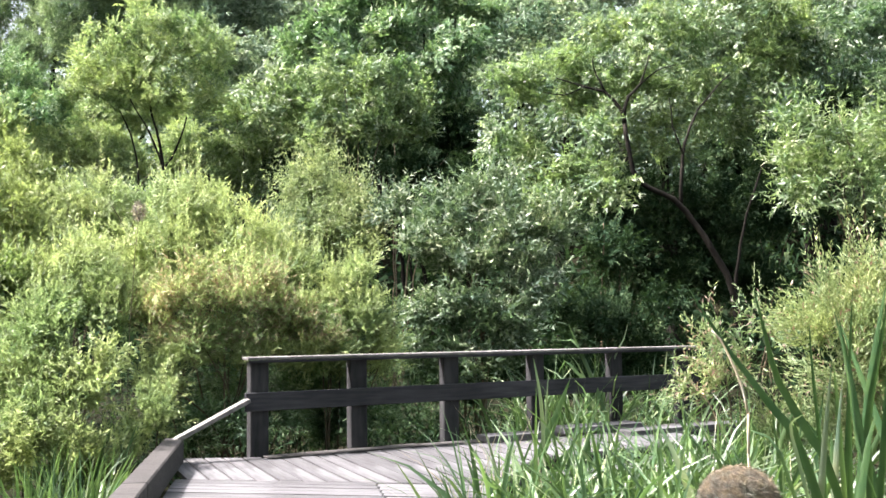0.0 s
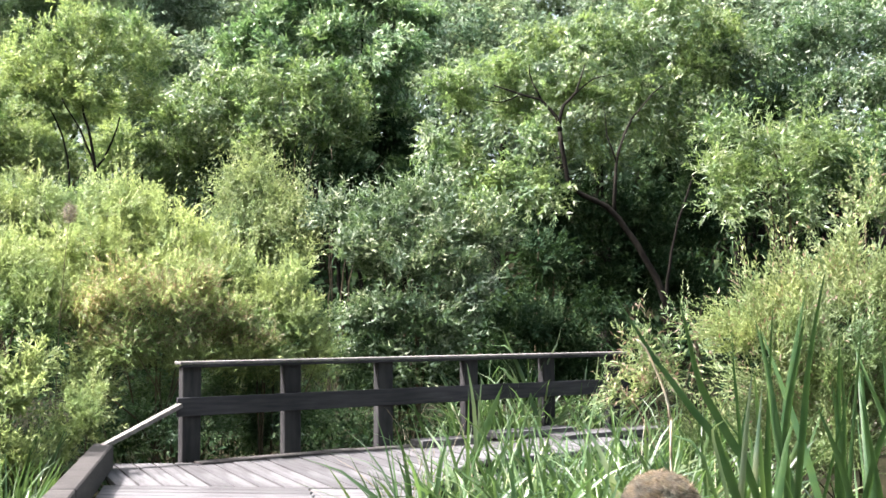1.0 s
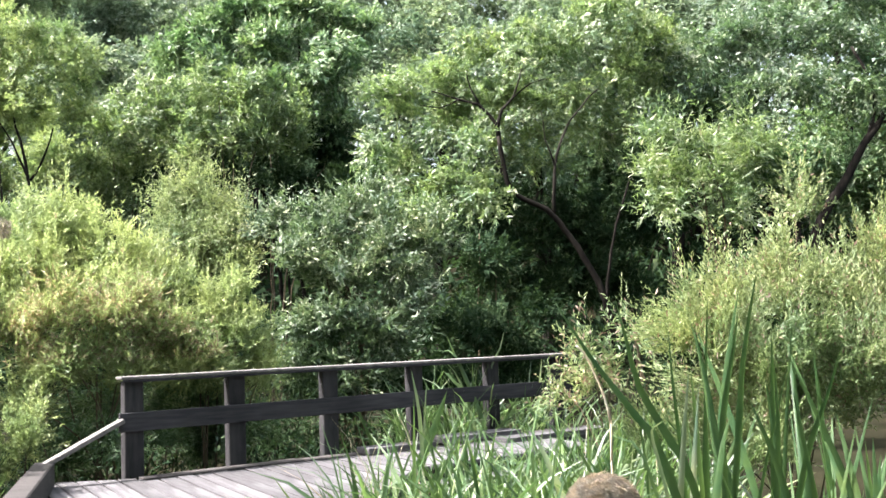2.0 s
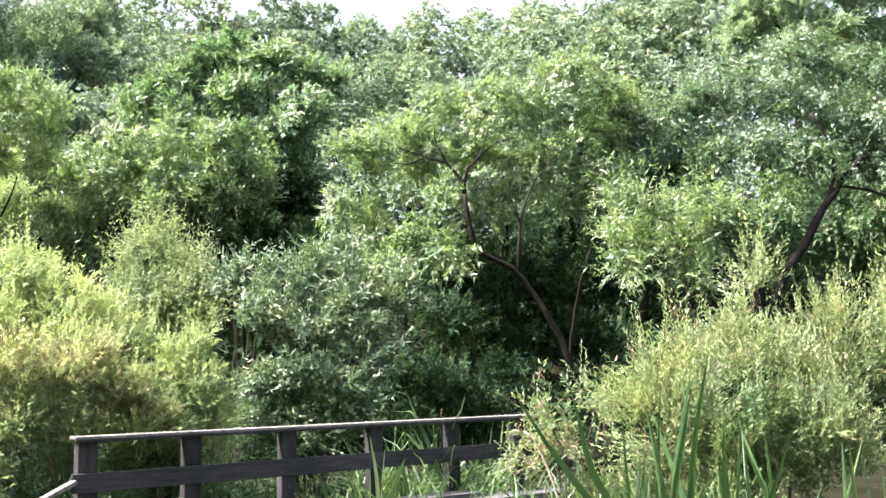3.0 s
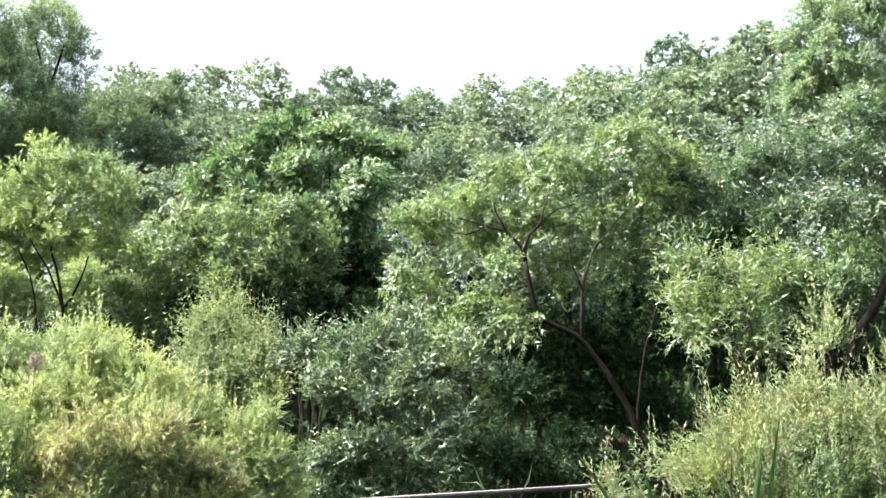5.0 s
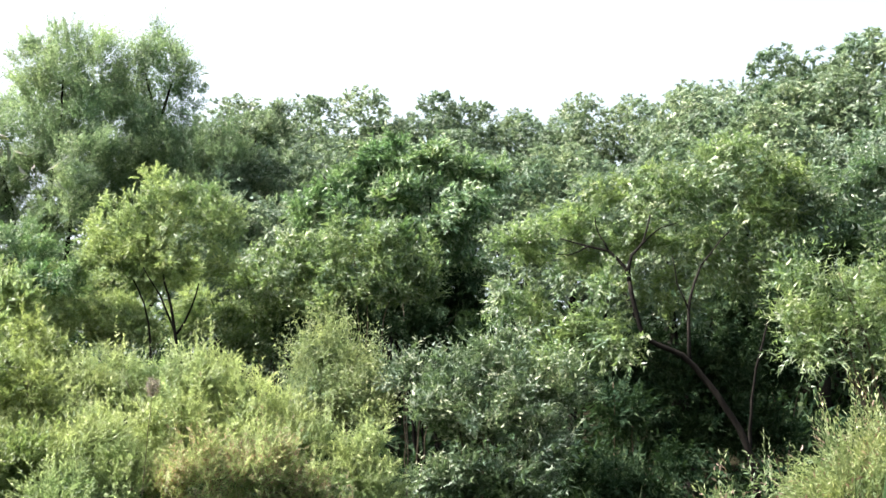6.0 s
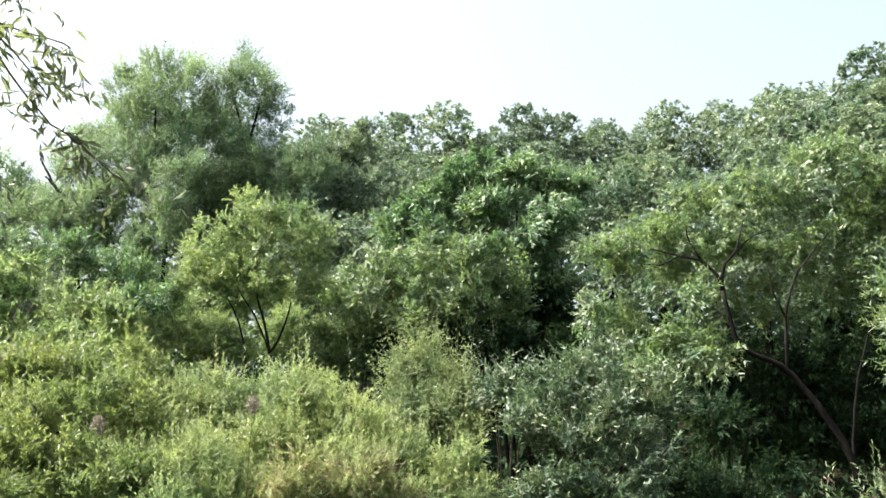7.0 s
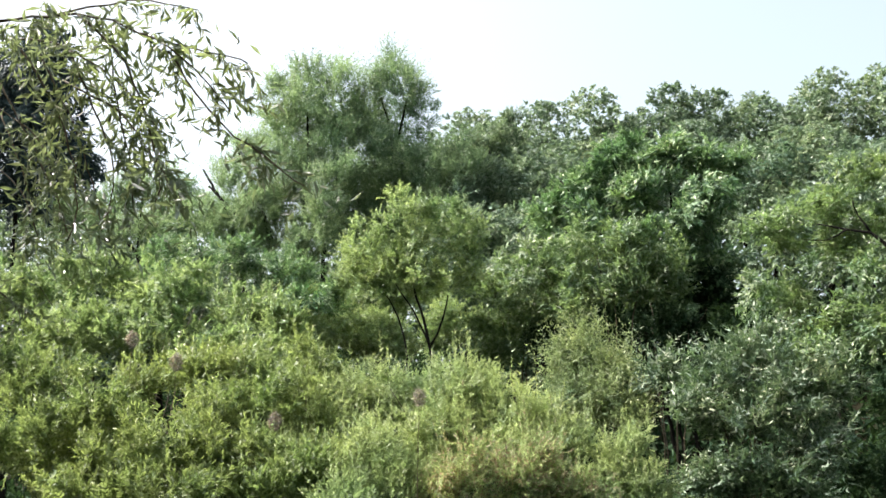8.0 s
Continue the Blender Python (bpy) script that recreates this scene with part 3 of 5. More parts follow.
plant("sallow_shrub", "tall fresh green sallow with long narrow leaves behind the yellow willow", "shrub", (5.5, 14.0),
      [(4.84, 14.0, 3.97, 0.50, 0.40, 0.30), (5.57, 14.2, 4.07, 0.43, 0.36, 0.29), (4.40, 14.0, 3.50, 0.43, 0.40, 0.36), (5.04, 13.8, 3.45, 0.50, 0.43, 0.36), (4.43, 14.2, 4.10, 0.22, 0.23, 0.24), (4.52, 13.8, 2.96, 0.49, 0.41, 0.33), (5.76, 14.2, 3.62, 0.38, 0.41, 0.43), (5.42, 13.9, 2.91, 0.50, 0.42, 0.33)],
      "willow", (0.098, 0.030), stems=6, stem_r=0.03, cover=0.8, gaps=1.9, stray=0.28, clump=0.3, twig=0.4, rise=0.4, shoots=0.1)
plant("sallow_shrub", "broad grey-green sallow bush with pale silvery leaves behind the rail", "shrub", (0.02, 14.76),
      [(-1.14, 15.2, 2.97, 0.56, 0.47, 0.38), (-0.30, 15.0, 2.81, 0.62, 0.52, 0.42), (0.39, 15.2, 3.07, 0.53, 0.49, 0.46), (0.69, 14.8, 2.40, 0.58, 0.54, 0.50), (-0.25, 14.4, 2.09, 0.68, 0.55, 0.43), (0.79, 14.6, 1.79, 0.46, 0.43, 0.41), (1.31, 15.2, 2.62, 0.38, 0.42, 0.46), (0.05, 14.2, 1.50, 0.60, 0.50, 0.40), (0.45, 15.4, 3.52, 0.35, 0.33, 0.31), (-0.73, 14.4, 2.37, 0.48, 0.42, 0.35), (-0.57, 14.2, 1.50, 0.32, 0.36, 0.40), (-0.35, 14.0, 0.95, 0.70, 0.50, 0.45), (0.55, 14.2, 1.15, 0.50, 0.45, 0.45)],
      "sallow", (0.088, 0.033), stems=8, stem_r=0.03, cover=1.3, gaps=1.5, stray=0.28, clump=0.34, twig=0.34, rise=0.35, hang=0.05)
plant("sallow_shrub", "sallow bush coloured dark for the shade under the leaning willow", "shrub", (2.41, 17.5),
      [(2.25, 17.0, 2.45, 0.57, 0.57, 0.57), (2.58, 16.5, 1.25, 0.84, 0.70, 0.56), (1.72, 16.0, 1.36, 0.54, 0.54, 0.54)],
      "shade_toned", (0.103, 0.039), stems=5, stem_r=0.03, cover=1.0, gaps=1.4, stray=0.28, clump=0.34, twig=0.34)
plant("sallow_sapling", "upright pale green sallow sapling with pointed top", "shrub", (-2.39, 15.5),
      [(-2.27, 15.4, 3.67, 0.17, 0.21, 0.24), (-2.43, 15.4, 3.37, 0.40, 0.33, 0.26), (-2.06, 15.4, 3.26, 0.36, 0.33, 0.29), (-2.51, 15.3, 2.89, 0.50, 0.43, 0.36), (-1.90, 15.3, 2.81, 0.51, 0.44, 0.36), (-2.31, 15.2, 2.41, 0.68, 0.51, 0.34), (-1.62, 15.1, 2.40, 0.51, 0.42, 0.34), (-2.85, 15.4, 2.47, 0.40, 0.36, 0.31)],
      "osier", (0.069, 0.020), stems=4, stem_r=0.02, cover=1.6, gaps=1.4, stray=0.28, clump=0.25, twig=0.42, rise=1.0, shoots=0.25)
plant("willow_shrub", "large rounded yellow-green willow shrub behind the boardwalk", "shrub", (-3.66, 12.95),
      [(-4.62, 13.0, 2.73, 0.71, 0.58, 0.45), (-3.70, 13.0, 2.83, 0.79, 0.62, 0.45), (-2.92, 13.0, 2.40, 0.63, 0.52, 0.42), (-2.27, 12.8, 2.02, 0.51, 0.44, 0.36), (-3.84, 12.6, 2.24, 0.96, 0.74, 0.51), (-5.12, 13.2, 2.54, 0.55, 0.50, 0.44), (-2.90, 12.5, 1.84, 0.79, 0.59, 0.40), (-4.30, 12.4, 1.87, 0.73, 0.59, 0.44)],
      "yellow", (0.065, 0.017), stems=9, stem_r=0.018, cover=1.67, clump=0.25, twig=0.25, rise=0.8, out=0.6, shoots=0.09, hang=0.02, splay=0.5, per_twig=15, stretch=1.25, stray=0.12, fan=0.6, gaps=0.7, low=-0.7, inner=0.12)
plant("willow_shrub", "willow shrub with russet-tinged young shoots behind the railing corner", "shrub", (-2.77, 11.83),
      [(-3.31, 11.8, 1.70, 0.58, 0.45, 0.33), (-2.67, 11.9, 1.70, 0.61, 0.47, 0.34), (-3.70, 11.8, 1.54, 0.34, 0.31, 0.27), (-2.09, 12.0, 1.43, 0.47, 0.38, 0.30), (-2.84, 11.8, 1.27, 0.60, 0.42, 0.23), (-3.27, 11.7, 1.11, 0.54, 0.44, 0.34), (-2.40, 11.9, 1.04, 0.47, 0.39, 0.31), (-3.47, 11.5, 0.67, 0.33, 0.33, 0.33), (-1.77, 12.1, 1.10, 0.41, 0.35, 0.30)],
      "yellow", (0.061, 0.016), stems=8, stem_r=0.016, tips=('russet', 1.55, 9), tip_share=0.3, cover=1.44, clump=0.22, twig=0.23, rise=0.8, out=0.6, shoots=0.09, hang=0.02, splay=0.5, per_twig=15, stretch=1.25, stray=0.12, fan=0.6, gaps=0.7, low=-0.85, inner=0.12)
plant("willow_shrub", "bushy yellow-green willow close behind the railing", "shrub", (-1.59, 12.56),
      [(-1.59, 12.7, 1.81, 0.44, 0.41, 0.39), (-1.33, 12.6, 1.40, 0.47, 0.43, 0.40), (-1.85, 12.4, 1.41, 0.46, 0.42, 0.38), (-1.13, 12.7, 0.98, 0.40, 0.36, 0.33), (-1.70, 12.3, 0.96, 0.49, 0.40, 0.31)],
      "yellow", (0.063, 0.019), stems=7, stem_r=0.016, cover=1.49, clump=0.23, twig=0.25, rise=0.8, shoots=0.09, hang=0.05, splay=0.5, per_twig=15, stretch=1.25, stray=0.12, fan=0.6, gaps=0.7, low=-0.9, inner=0.12)
plant("willow_shrub", "pale green willow shrub next to the yellow mound", "shrub", (-5.52, 12.33),
      [(-5.50, 12.4, 2.62, 0.65, 0.55, 0.45), (-5.56, 11.8, 2.09, 0.65, 0.54, 0.43), (-5.16, 12.8, 2.85, 0.43, 0.40, 0.37), (-4.65, 11.8, 2.04, 0.56, 0.51, 0.45), (-4.30, 11.6, 1.55, 0.62, 0.52, 0.41), (-4.95, 11.4, 1.59, 0.55, 0.45, 0.35)],
      "yellow", (0.063, 0.017), stems=7, stem_r=0.018, cover=1.49, clump=0.24, twig=0.25, rise=0.8, shoots=0.09, hang=0.02, splay=0.5, per_twig=15, stretch=1.25, stray=0.12, fan=0.6, gaps=0.7, low=-0.85, inner=0.12)
plant("willow_shrub", "yellow-green willow shrub crowding the boardwalk kerb", "shrub", (-3.93, 9.35),
      [(-4.12, 9.3, 1.01, 0.47, 0.43, 0.39), (-3.50, 9.2, 0.75, 0.31, 0.31, 0.31), (-3.98, 8.8, 0.40, 0.54, 0.48, 0.43), (-3.43, 8.9, 0.24, 0.30, 0.31, 0.32), (-4.10, 9.6, 1.42, 0.35, 0.30, 0.25), (-3.44, 9.6, 0.99, 0.17, 0.19, 0.20)],
      "yellow", (0.062, 0.017), stems=8, stem_r=0.015, cover=1.49, clump=0.18, twig=0.20, rise=0.8, shoots=0.09, hang=0.02, splay=0.5, per_twig=15, stretch=1.25, stray=0.12, fan=0.6, gaps=0.7, low=-0.8, inner=0.12)
plant("willow_shrub", "low yellow-green willow beside the kerb", "shrub", (-3.22, 10.9),
      [(-3.29, 10.5, 0.37, 0.26, 0.24, 0.22), (-3.44, 10.2, 0.07, 0.24, 0.23, 0.22), (-3.20, 10.8, 0.58, 0.14, 0.14, 0.15)],
      "yellow", (0.054, 0.016), stems=5, stem_r=0.012, cover=1.38, clump=0.18, twig=0.19, rise=0.8, shoots=0.09, splay=0.5, per_twig=15, stretch=1.25, stray=0.12, fan=0.6, gaps=0.7, low=-0.35, inner=0.12)
plant("willow_shrub", "bright yellow-green willow shrub with upright shoots", "shrub", (-6.32, 9.52),
      [(-8.22, 10.2, 2.96, 0.61, 0.49, 0.36), (-8.88, 10.2, 3.22, 0.60, 0.53, 0.45), (-7.01, 9.8, 2.59, 0.67, 0.50, 0.33), (-7.51, 9.4, 2.23, 0.73, 0.58, 0.44), (-6.37, 9.4, 2.04, 0.63, 0.51, 0.39), (-5.80, 9.8, 2.08, 0.53, 0.45, 0.37), (-5.38, 10.2, 2.06, 0.45, 0.39, 0.33), (-5.78, 9.2, 1.61, 0.66, 0.50, 0.34), (-6.64, 9.0, 1.65, 0.80, 0.57, 0.35), (-5.13, 9.8, 1.56, 0.55, 0.46, 0.37), (-4.67, 10.4, 1.65, 0.57, 0.48, 0.38)],
      "green", (0.068, 0.022), stems=8, stem_r=0.016, cover=1.55, clump=0.20, twig=0.20, rise=0.8, shoots=0.09, hang=0.02, splay=0.5, per_twig=15, stretch=1.25, stray=0.2, fan=0.6, gaps=0.95, low=-0.85, inner=0.12)
plant("willow_shrub", "fresh green willow shrub deep in the thicket", "shrub", (-5.82, 12.5),
      [(-7.43, 12.4, 3.34, 0.56, 0.46, 0.36), (-6.67, 12.6, 3.33, 0.53, 0.44, 0.35), (-5.73, 13.0, 3.29, 0.48, 0.45, 0.43), (-5.79, 12.0, 2.76, 0.67, 0.54, 0.42), (-6.56, 11.6, 2.61, 0.67, 0.52, 0.37), (-7.90, 12.0, 3.18, 0.48, 0.40, 0.32), (-9.35, 12.4, 3.45, 0.60, 0.48, 0.35)],
      "green", (0.076, 0.025), stems=6, stem_r=0.016, cover=1.72, clump=0.23, twig=0.23, rise=0.8, shoots=0.09, splay=0.5, per_twig=15, stretch=1.25, stray=0.2, fan=0.6, gaps=0.95, low=-0.85, inner=0.12)
plant("willow_shrub", "wide olive-green willow thicket at the back of the clearing", "shrub", (-10.76, 16.5),
      [(-13.42, 17.0, 5.78, 1.05, 0.85, 0.66), (-11.86, 17.0, 5.97, 1.17, 0.91, 0.66), (-10.22, 16.8, 5.44, 1.07, 0.84, 0.62), (-8.74, 16.6, 4.93, 0.89, 0.71, 0.53), (-7.81, 16.4, 4.45, 0.51, 0.48, 0.45), (-10.43, 16.0, 4.58, 1.28, 0.94, 0.60), (-12.12, 16.0, 4.62, 1.23, 0.92, 0.61), (-14.80, 17.0, 6.05, 1.02, 0.93, 0.84), (-8.73, 15.6, 4.04, 0.90, 0.70, 0.50), (-7.46, 15.2, 3.64, 0.66, 0.57, 0.47)],
      "young", (0.112, 0.040), stems=9, stem_r=0.025, cover=1.61, clump=0.32, twig=0.29, rise=0.8, shoots=0.09, splay=0.5, per_twig=15, stretch=1.25, stray=0.2, fan=0.6, gaps=0.95, low=-0.85, inner=0.12)
plant("young_tree", "young round-crowned yellow-green tree on thin bare forked stems", "tree", (-7.23, 24.0),
      [(-7.46, 24.0, 8.43, 1.04, 0.88, 0.72), (-8.66, 24.0, 7.67, 1.05, 0.98, 0.90), (-6.68, 24.3, 7.54, 0.89, 0.92, 0.95), (-7.80, 23.8, 6.91, 1.28, 1.00, 0.71), (-9.37, 24.2, 7.02, 0.62, 0.62, 0.62), (-6.15, 24.2, 6.75, 0.51, 0.50, 0.48), (-7.30, 24.0, 7.79, 1.01, 0.86, 0.72)],
      "young", (0.110, 0.042),
      trunks=[([(-7.18, 24.0, 3.41), (-7.28, 24.0, 4.75), (-7.40, 24.0, 5.43), (-7.50, 24.0, 5.98), (-7.75, 24.0, 6.82)], 0.058, 0.023),
              ([(-7.28, 24.0, 5.02), (-6.94, 24.0, 5.63), (-6.77, 24.0, 6.24)], 0.035, 0.016),
              ([(-7.31, 24.0, 5.02), (-7.60, 24.0, 5.71), (-8.14, 24.0, 6.68)], 0.031, 0.014),
              ([(-7.85, 24.2, 3.44), (-7.99, 24.2, 4.92), (-8.17, 24.2, 5.82), (-8.47, 24.2, 6.45)], 0.039, 0.016)], cover=1.05, gaps=1.5, stray=0.3, clump=0.3, twig=0.3, rise=0.5, hang=0.2, inner=0.05)
plant("sallow_shrub", "rounded green bush below the young tree", "shrub", (-10.08, 26.0),
      [(-9.66, 25.0, 5.63, 1.36, 1.04, 0.72), (-11.52, 26.0, 6.12, 1.28, 1.12, 0.96), (-8.67, 25.0, 5.32, 1.04, 0.80, 0.56), (-7.29, 26.0, 5.74, 1.06, 0.85, 0.64), (-6.00, 25.5, 5.34, 1.03, 0.81, 0.59), (-11.13, 28.0, 7.16, 1.02, 0.82, 0.61), (-9.87, 28.0, 7.03, 1.01, 0.81, 0.61), (-12.66, 28.0, 7.46, 1.05, 0.87, 0.70), (-8.73, 28.0, 7.15, 0.83, 0.75, 0.67)],
      "young", (0.112, 0.034), stems=5, stem_r=0.03, cover=1.6, gaps=1.4, stray=0.28, clump=0.4, twig=0.4)
plant("sallow_shrub", "dull green bush beside the young tree", "shrub", (-5.43, 25.12),
      [(-5.93, 26.0, 6.60, 0.78, 0.71, 0.63), (-5.04, 25.5, 6.86, 0.81, 0.75, 0.68), (-5.47, 25.0, 5.47, 1.01, 0.83, 0.65), (-4.20, 25.2, 6.99, 0.90, 0.76, 0.61), (-4.59, 24.8, 5.78, 1.00, 0.85, 0.71), (-5.91, 24.6, 4.79, 0.85, 0.67, 0.48)],
      "willow", (0.112, 0.044), stems=5, stem_r=0.03, cover=1.3, gaps=1.4, stray=0.28, clump=0.42, twig=0.4)
plant("willow_tree", "leaning dark-trunked willow tree with open airy crown", "tree", (5.2, 20.0),
      [(1.17, 21.0, 6.01, 0.72, 0.73, 0.74), (1.06, 20.6, 4.73, 0.70, 0.73, 0.77), (2.21, 21.4, 6.96, 0.82, 0.74, 0.67), (2.28, 22.0, 5.94, 0.83, 0.80, 0.78), (2.05, 20.2, 4.25, 0.68, 0.68, 0.68), (3.37, 21.6, 7.44, 0.91, 0.79, 0.68), (3.82, 22.0, 6.43, 0.89, 0.84, 0.79), (4.08, 22.4, 5.21, 0.74, 0.68, 0.62), (4.75, 21.8, 7.66, 0.98, 0.86, 0.75), (5.13, 22.2, 6.45, 0.96, 0.88, 0.80), (5.74, 22.6, 5.46, 0.71, 0.64, 0.58), (6.13, 22.0, 6.77, 0.91, 0.91, 0.91), (6.17, 22.0, 8.16, 1.01, 0.89, 0.77), (1.37, 19.6, 3.52, 0.62, 0.54, 0.46), (0.68, 20.6, 6.17, 0.35, 0.39, 0.42), (0.57, 20.2, 4.00, 0.39, 0.40, 0.41), (2.58, 19.5, 3.88, 0.55, 0.52, 0.49), (2.33, 19.4, 4.97, 0.44, 0.44, 0.44), (7.08, 22.4, 7.65, 0.81, 0.81, 0.81), (6.58, 22.0, 5.98, 0.65, 0.63, 0.60)],
      "willow", (0.116, 0.049),
      trunks=[([(5.2, 20.0, 0.93), (5.07, 20.0, 2.02), (4.72, 20.0, 2.69), (4.22, 20.0, 3.47), (3.73, 20.0, 3.83), (3.3, 20.0, 4.05), (3.14, 20.0, 4.59), (3.05, 20.0, 5.21)], 0.078, 0.045),
              ([(3.05, 20.0, 5.21), (2.97, 20.0, 5.49), (2.68, 20.0, 5.83), (2.22, 20.0, 5.98), (1.72, 20.0, 6.13)], 0.055, 0.012),
              ([(3.03, 20.0, 5.32), (3.13, 20.0, 5.72), (3.39, 20.0, 6.0), (3.56, 20.0, 6.56)], 0.045, 0.012),
              ([(2.68, 20.0, 5.83), (2.5, 20.0, 6.18), (2.45, 20.0, 6.57)], 0.025, 0.008)] + [
              ([(2.27, 20.0, 5.96), (1.88, 20.0, 5.79), (1.44, 20.0, 5.85)], 0.02, 0.006),
              ([(3.33, 20.0, 5.94), (3.73, 20.0, 6.27), (4.12, 20.0, 6.38)], 0.022, 0.007),
              ([(4.2, 20.4, 3.6), (4.23, 20.4, 4.3), (4.3, 20.4, 4.87), (4.57, 20.4, 5.56), (5.21, 20.4, 6.24)], 0.045, 0.012),
              ([(4.27, 20.4, 4.64), (4.06, 20.4, 5.22), (4.01, 20.4, 5.79)], 0.022, 0.008),
              ([(3.19, 20.0, 4.05), (2.86, 20.0, 4.2), (2.47, 20.0, 4.28)], 0.02, 0.006),
              ([(5.27, 20.6, 1.81), (5.4, 20.6, 2.83), (5.65, 20.6, 3.75), (6.13, 20.6, 4.89)], 0.04, 0.015)], cover=1.0, gaps=1.8, stray=0.3, clump=0.38, twig=0.36, rise=0.1, droop=0.12, hang=0.18, inner=0.06)
plant("willow_tree", "grey-green willow tree with a slanting dark trunk", "tree", (10.02, 22.0),
      [(7.33, 22.5, 6.98, 0.76, 0.72, 0.68), (8.38, 22.8, 7.82, 1.12, 0.92, 0.73), (9.96, 23.0, 8.19, 1.22, 1.00, 0.78), (11.48, 23.0, 8.06, 1.24, 1.02, 0.80), (12.75, 22.6, 7.47, 1.25, 1.08, 0.92), (10.37, 22.2, 6.66, 1.17, 0.95, 0.73), (11.74, 22.2, 6.40, 0.94, 0.79, 0.63), (8.77, 22.0, 6.48, 0.89, 0.74, 0.59), (13.58, 22.4, 6.59, 0.95, 1.00, 1.04), (15.02, 23.0, 7.17, 1.41, 1.41, 1.41), (14.00, 23.6, 8.78, 1.43, 1.19, 0.95), (12.43, 24.0, 9.40, 1.26, 1.02, 0.79), (10.31, 24.4, 9.41, 1.08, 0.85, 0.62)],
      "tree", (0.120, 0.049),
      trunks=[([(9.95, 22.0, 1.93), (10.67, 22.0, 3.59), (11.37, 22.0, 4.63), (11.93, 22.0, 5.56), (12.77, 22.0, 6.50)], 0.15, 0.07),
              ([(11.85, 22.0, 5.43), (12.16, 22.0, 5.83), (13.68, 22.0, 5.56)], 0.05, 0.03),
              ([(11.93, 22.0, 5.56), (12.08, 22.0, 6.50), (11.60, 22.0, 7.58)], 0.06, 0.03)], cover=0.72, gaps=2.3, stray=0.3, clump=0.42, twig=0.5, rise=0.1, droop=0.2, hang=0.3, inner=0.35)
plant("willow_tree", "tall grey-green willow rising above its neighbours", "tree", (15.14, 29.0),
      [(14.66, 29.0, 12.91, 1.85, 1.66, 1.47), (16.93, 29.0, 12.97, 1.72, 1.92, 2.12), (18.58, 29.0, 12.25, 1.95, 2.36, 2.76), (15.35, 28.5, 10.74, 2.18, 1.81, 1.43), (15.19, 29.0, 15.00, 1.52, 1.32, 1.12), (13.86, 29.0, 13.65, 1.08, 1.23, 1.37), (13.29, 29.0, 11.96, 1.05, 0.96, 0.86)],
      "airy", (0.158, 0.051),
      trunks=[([(15.08, 29.0, 6.41), (14.87, 29.0, 8.53), (14.67, 29.0, 10.70), (14.24, 29.0, 12.34), (14.03, 29.0, 13.46)], 0.16, 0.04),
              ([(14.80, 29.0, 9.98), (16.04, 29.0, 11.46), (16.75, 29.0, 13.15)], 0.08, 0.03)], cover=1.3, gaps=2.0, stray=0.3, clump=0.5, twig=0.55, rise=0.2, droop=0.2, hang=0.3, inner=0.1)
plant("alder_tree", "dense dark green rounded tree with deep shadowed hollows", "tree", (-1.36, 26.46),
      [(-3.71, 26.8, 9.32, 0.75, 0.80, 0.85), (-2.53, 27.0, 10.00, 0.92, 0.81, 0.70), (-1.20, 27.2, 9.92, 1.05, 0.91, 0.76), (0.04, 27.4, 9.58, 0.80, 0.76, 0.73), (-1.97, 26.4, 8.77, 0.77, 0.77, 0.77), (-0.76, 26.2, 8.13, 0.94, 0.94, 0.94), (-0.30, 26.4, 6.84, 0.69, 0.87, 1.05), (-3.24, 26.6, 8.28, 0.62, 0.69, 0.77), (-1.38, 26.8, 6.82, 0.82, 0.87, 0.92), (-4.61, 27.4, 8.80, 0.58, 0.67, 0.77)],
      "deep", (0.150, 0.072), stems=3, stem_r=0.07, cover=1.5, gaps=1.6, stray=0.3, clump=0.42, twig=0.42, rise=0.2, hang=0.2)
plant("alder_tree", "tree coloured dark for the shade behind the sallows", "tree", (-1.85, 23.88),
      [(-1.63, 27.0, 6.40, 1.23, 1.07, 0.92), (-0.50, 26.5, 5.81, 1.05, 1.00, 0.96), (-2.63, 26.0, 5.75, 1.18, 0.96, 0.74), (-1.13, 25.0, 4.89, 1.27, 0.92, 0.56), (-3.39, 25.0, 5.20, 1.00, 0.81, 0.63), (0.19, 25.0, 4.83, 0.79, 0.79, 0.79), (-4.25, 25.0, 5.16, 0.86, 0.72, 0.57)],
      "shade_toned", (0.131, 0.048), stems=4, stem_r=0.03, cover=1.7, gaps=1.6, stray=0.3, clump=0.5, twig=0.42, low=-0.98)
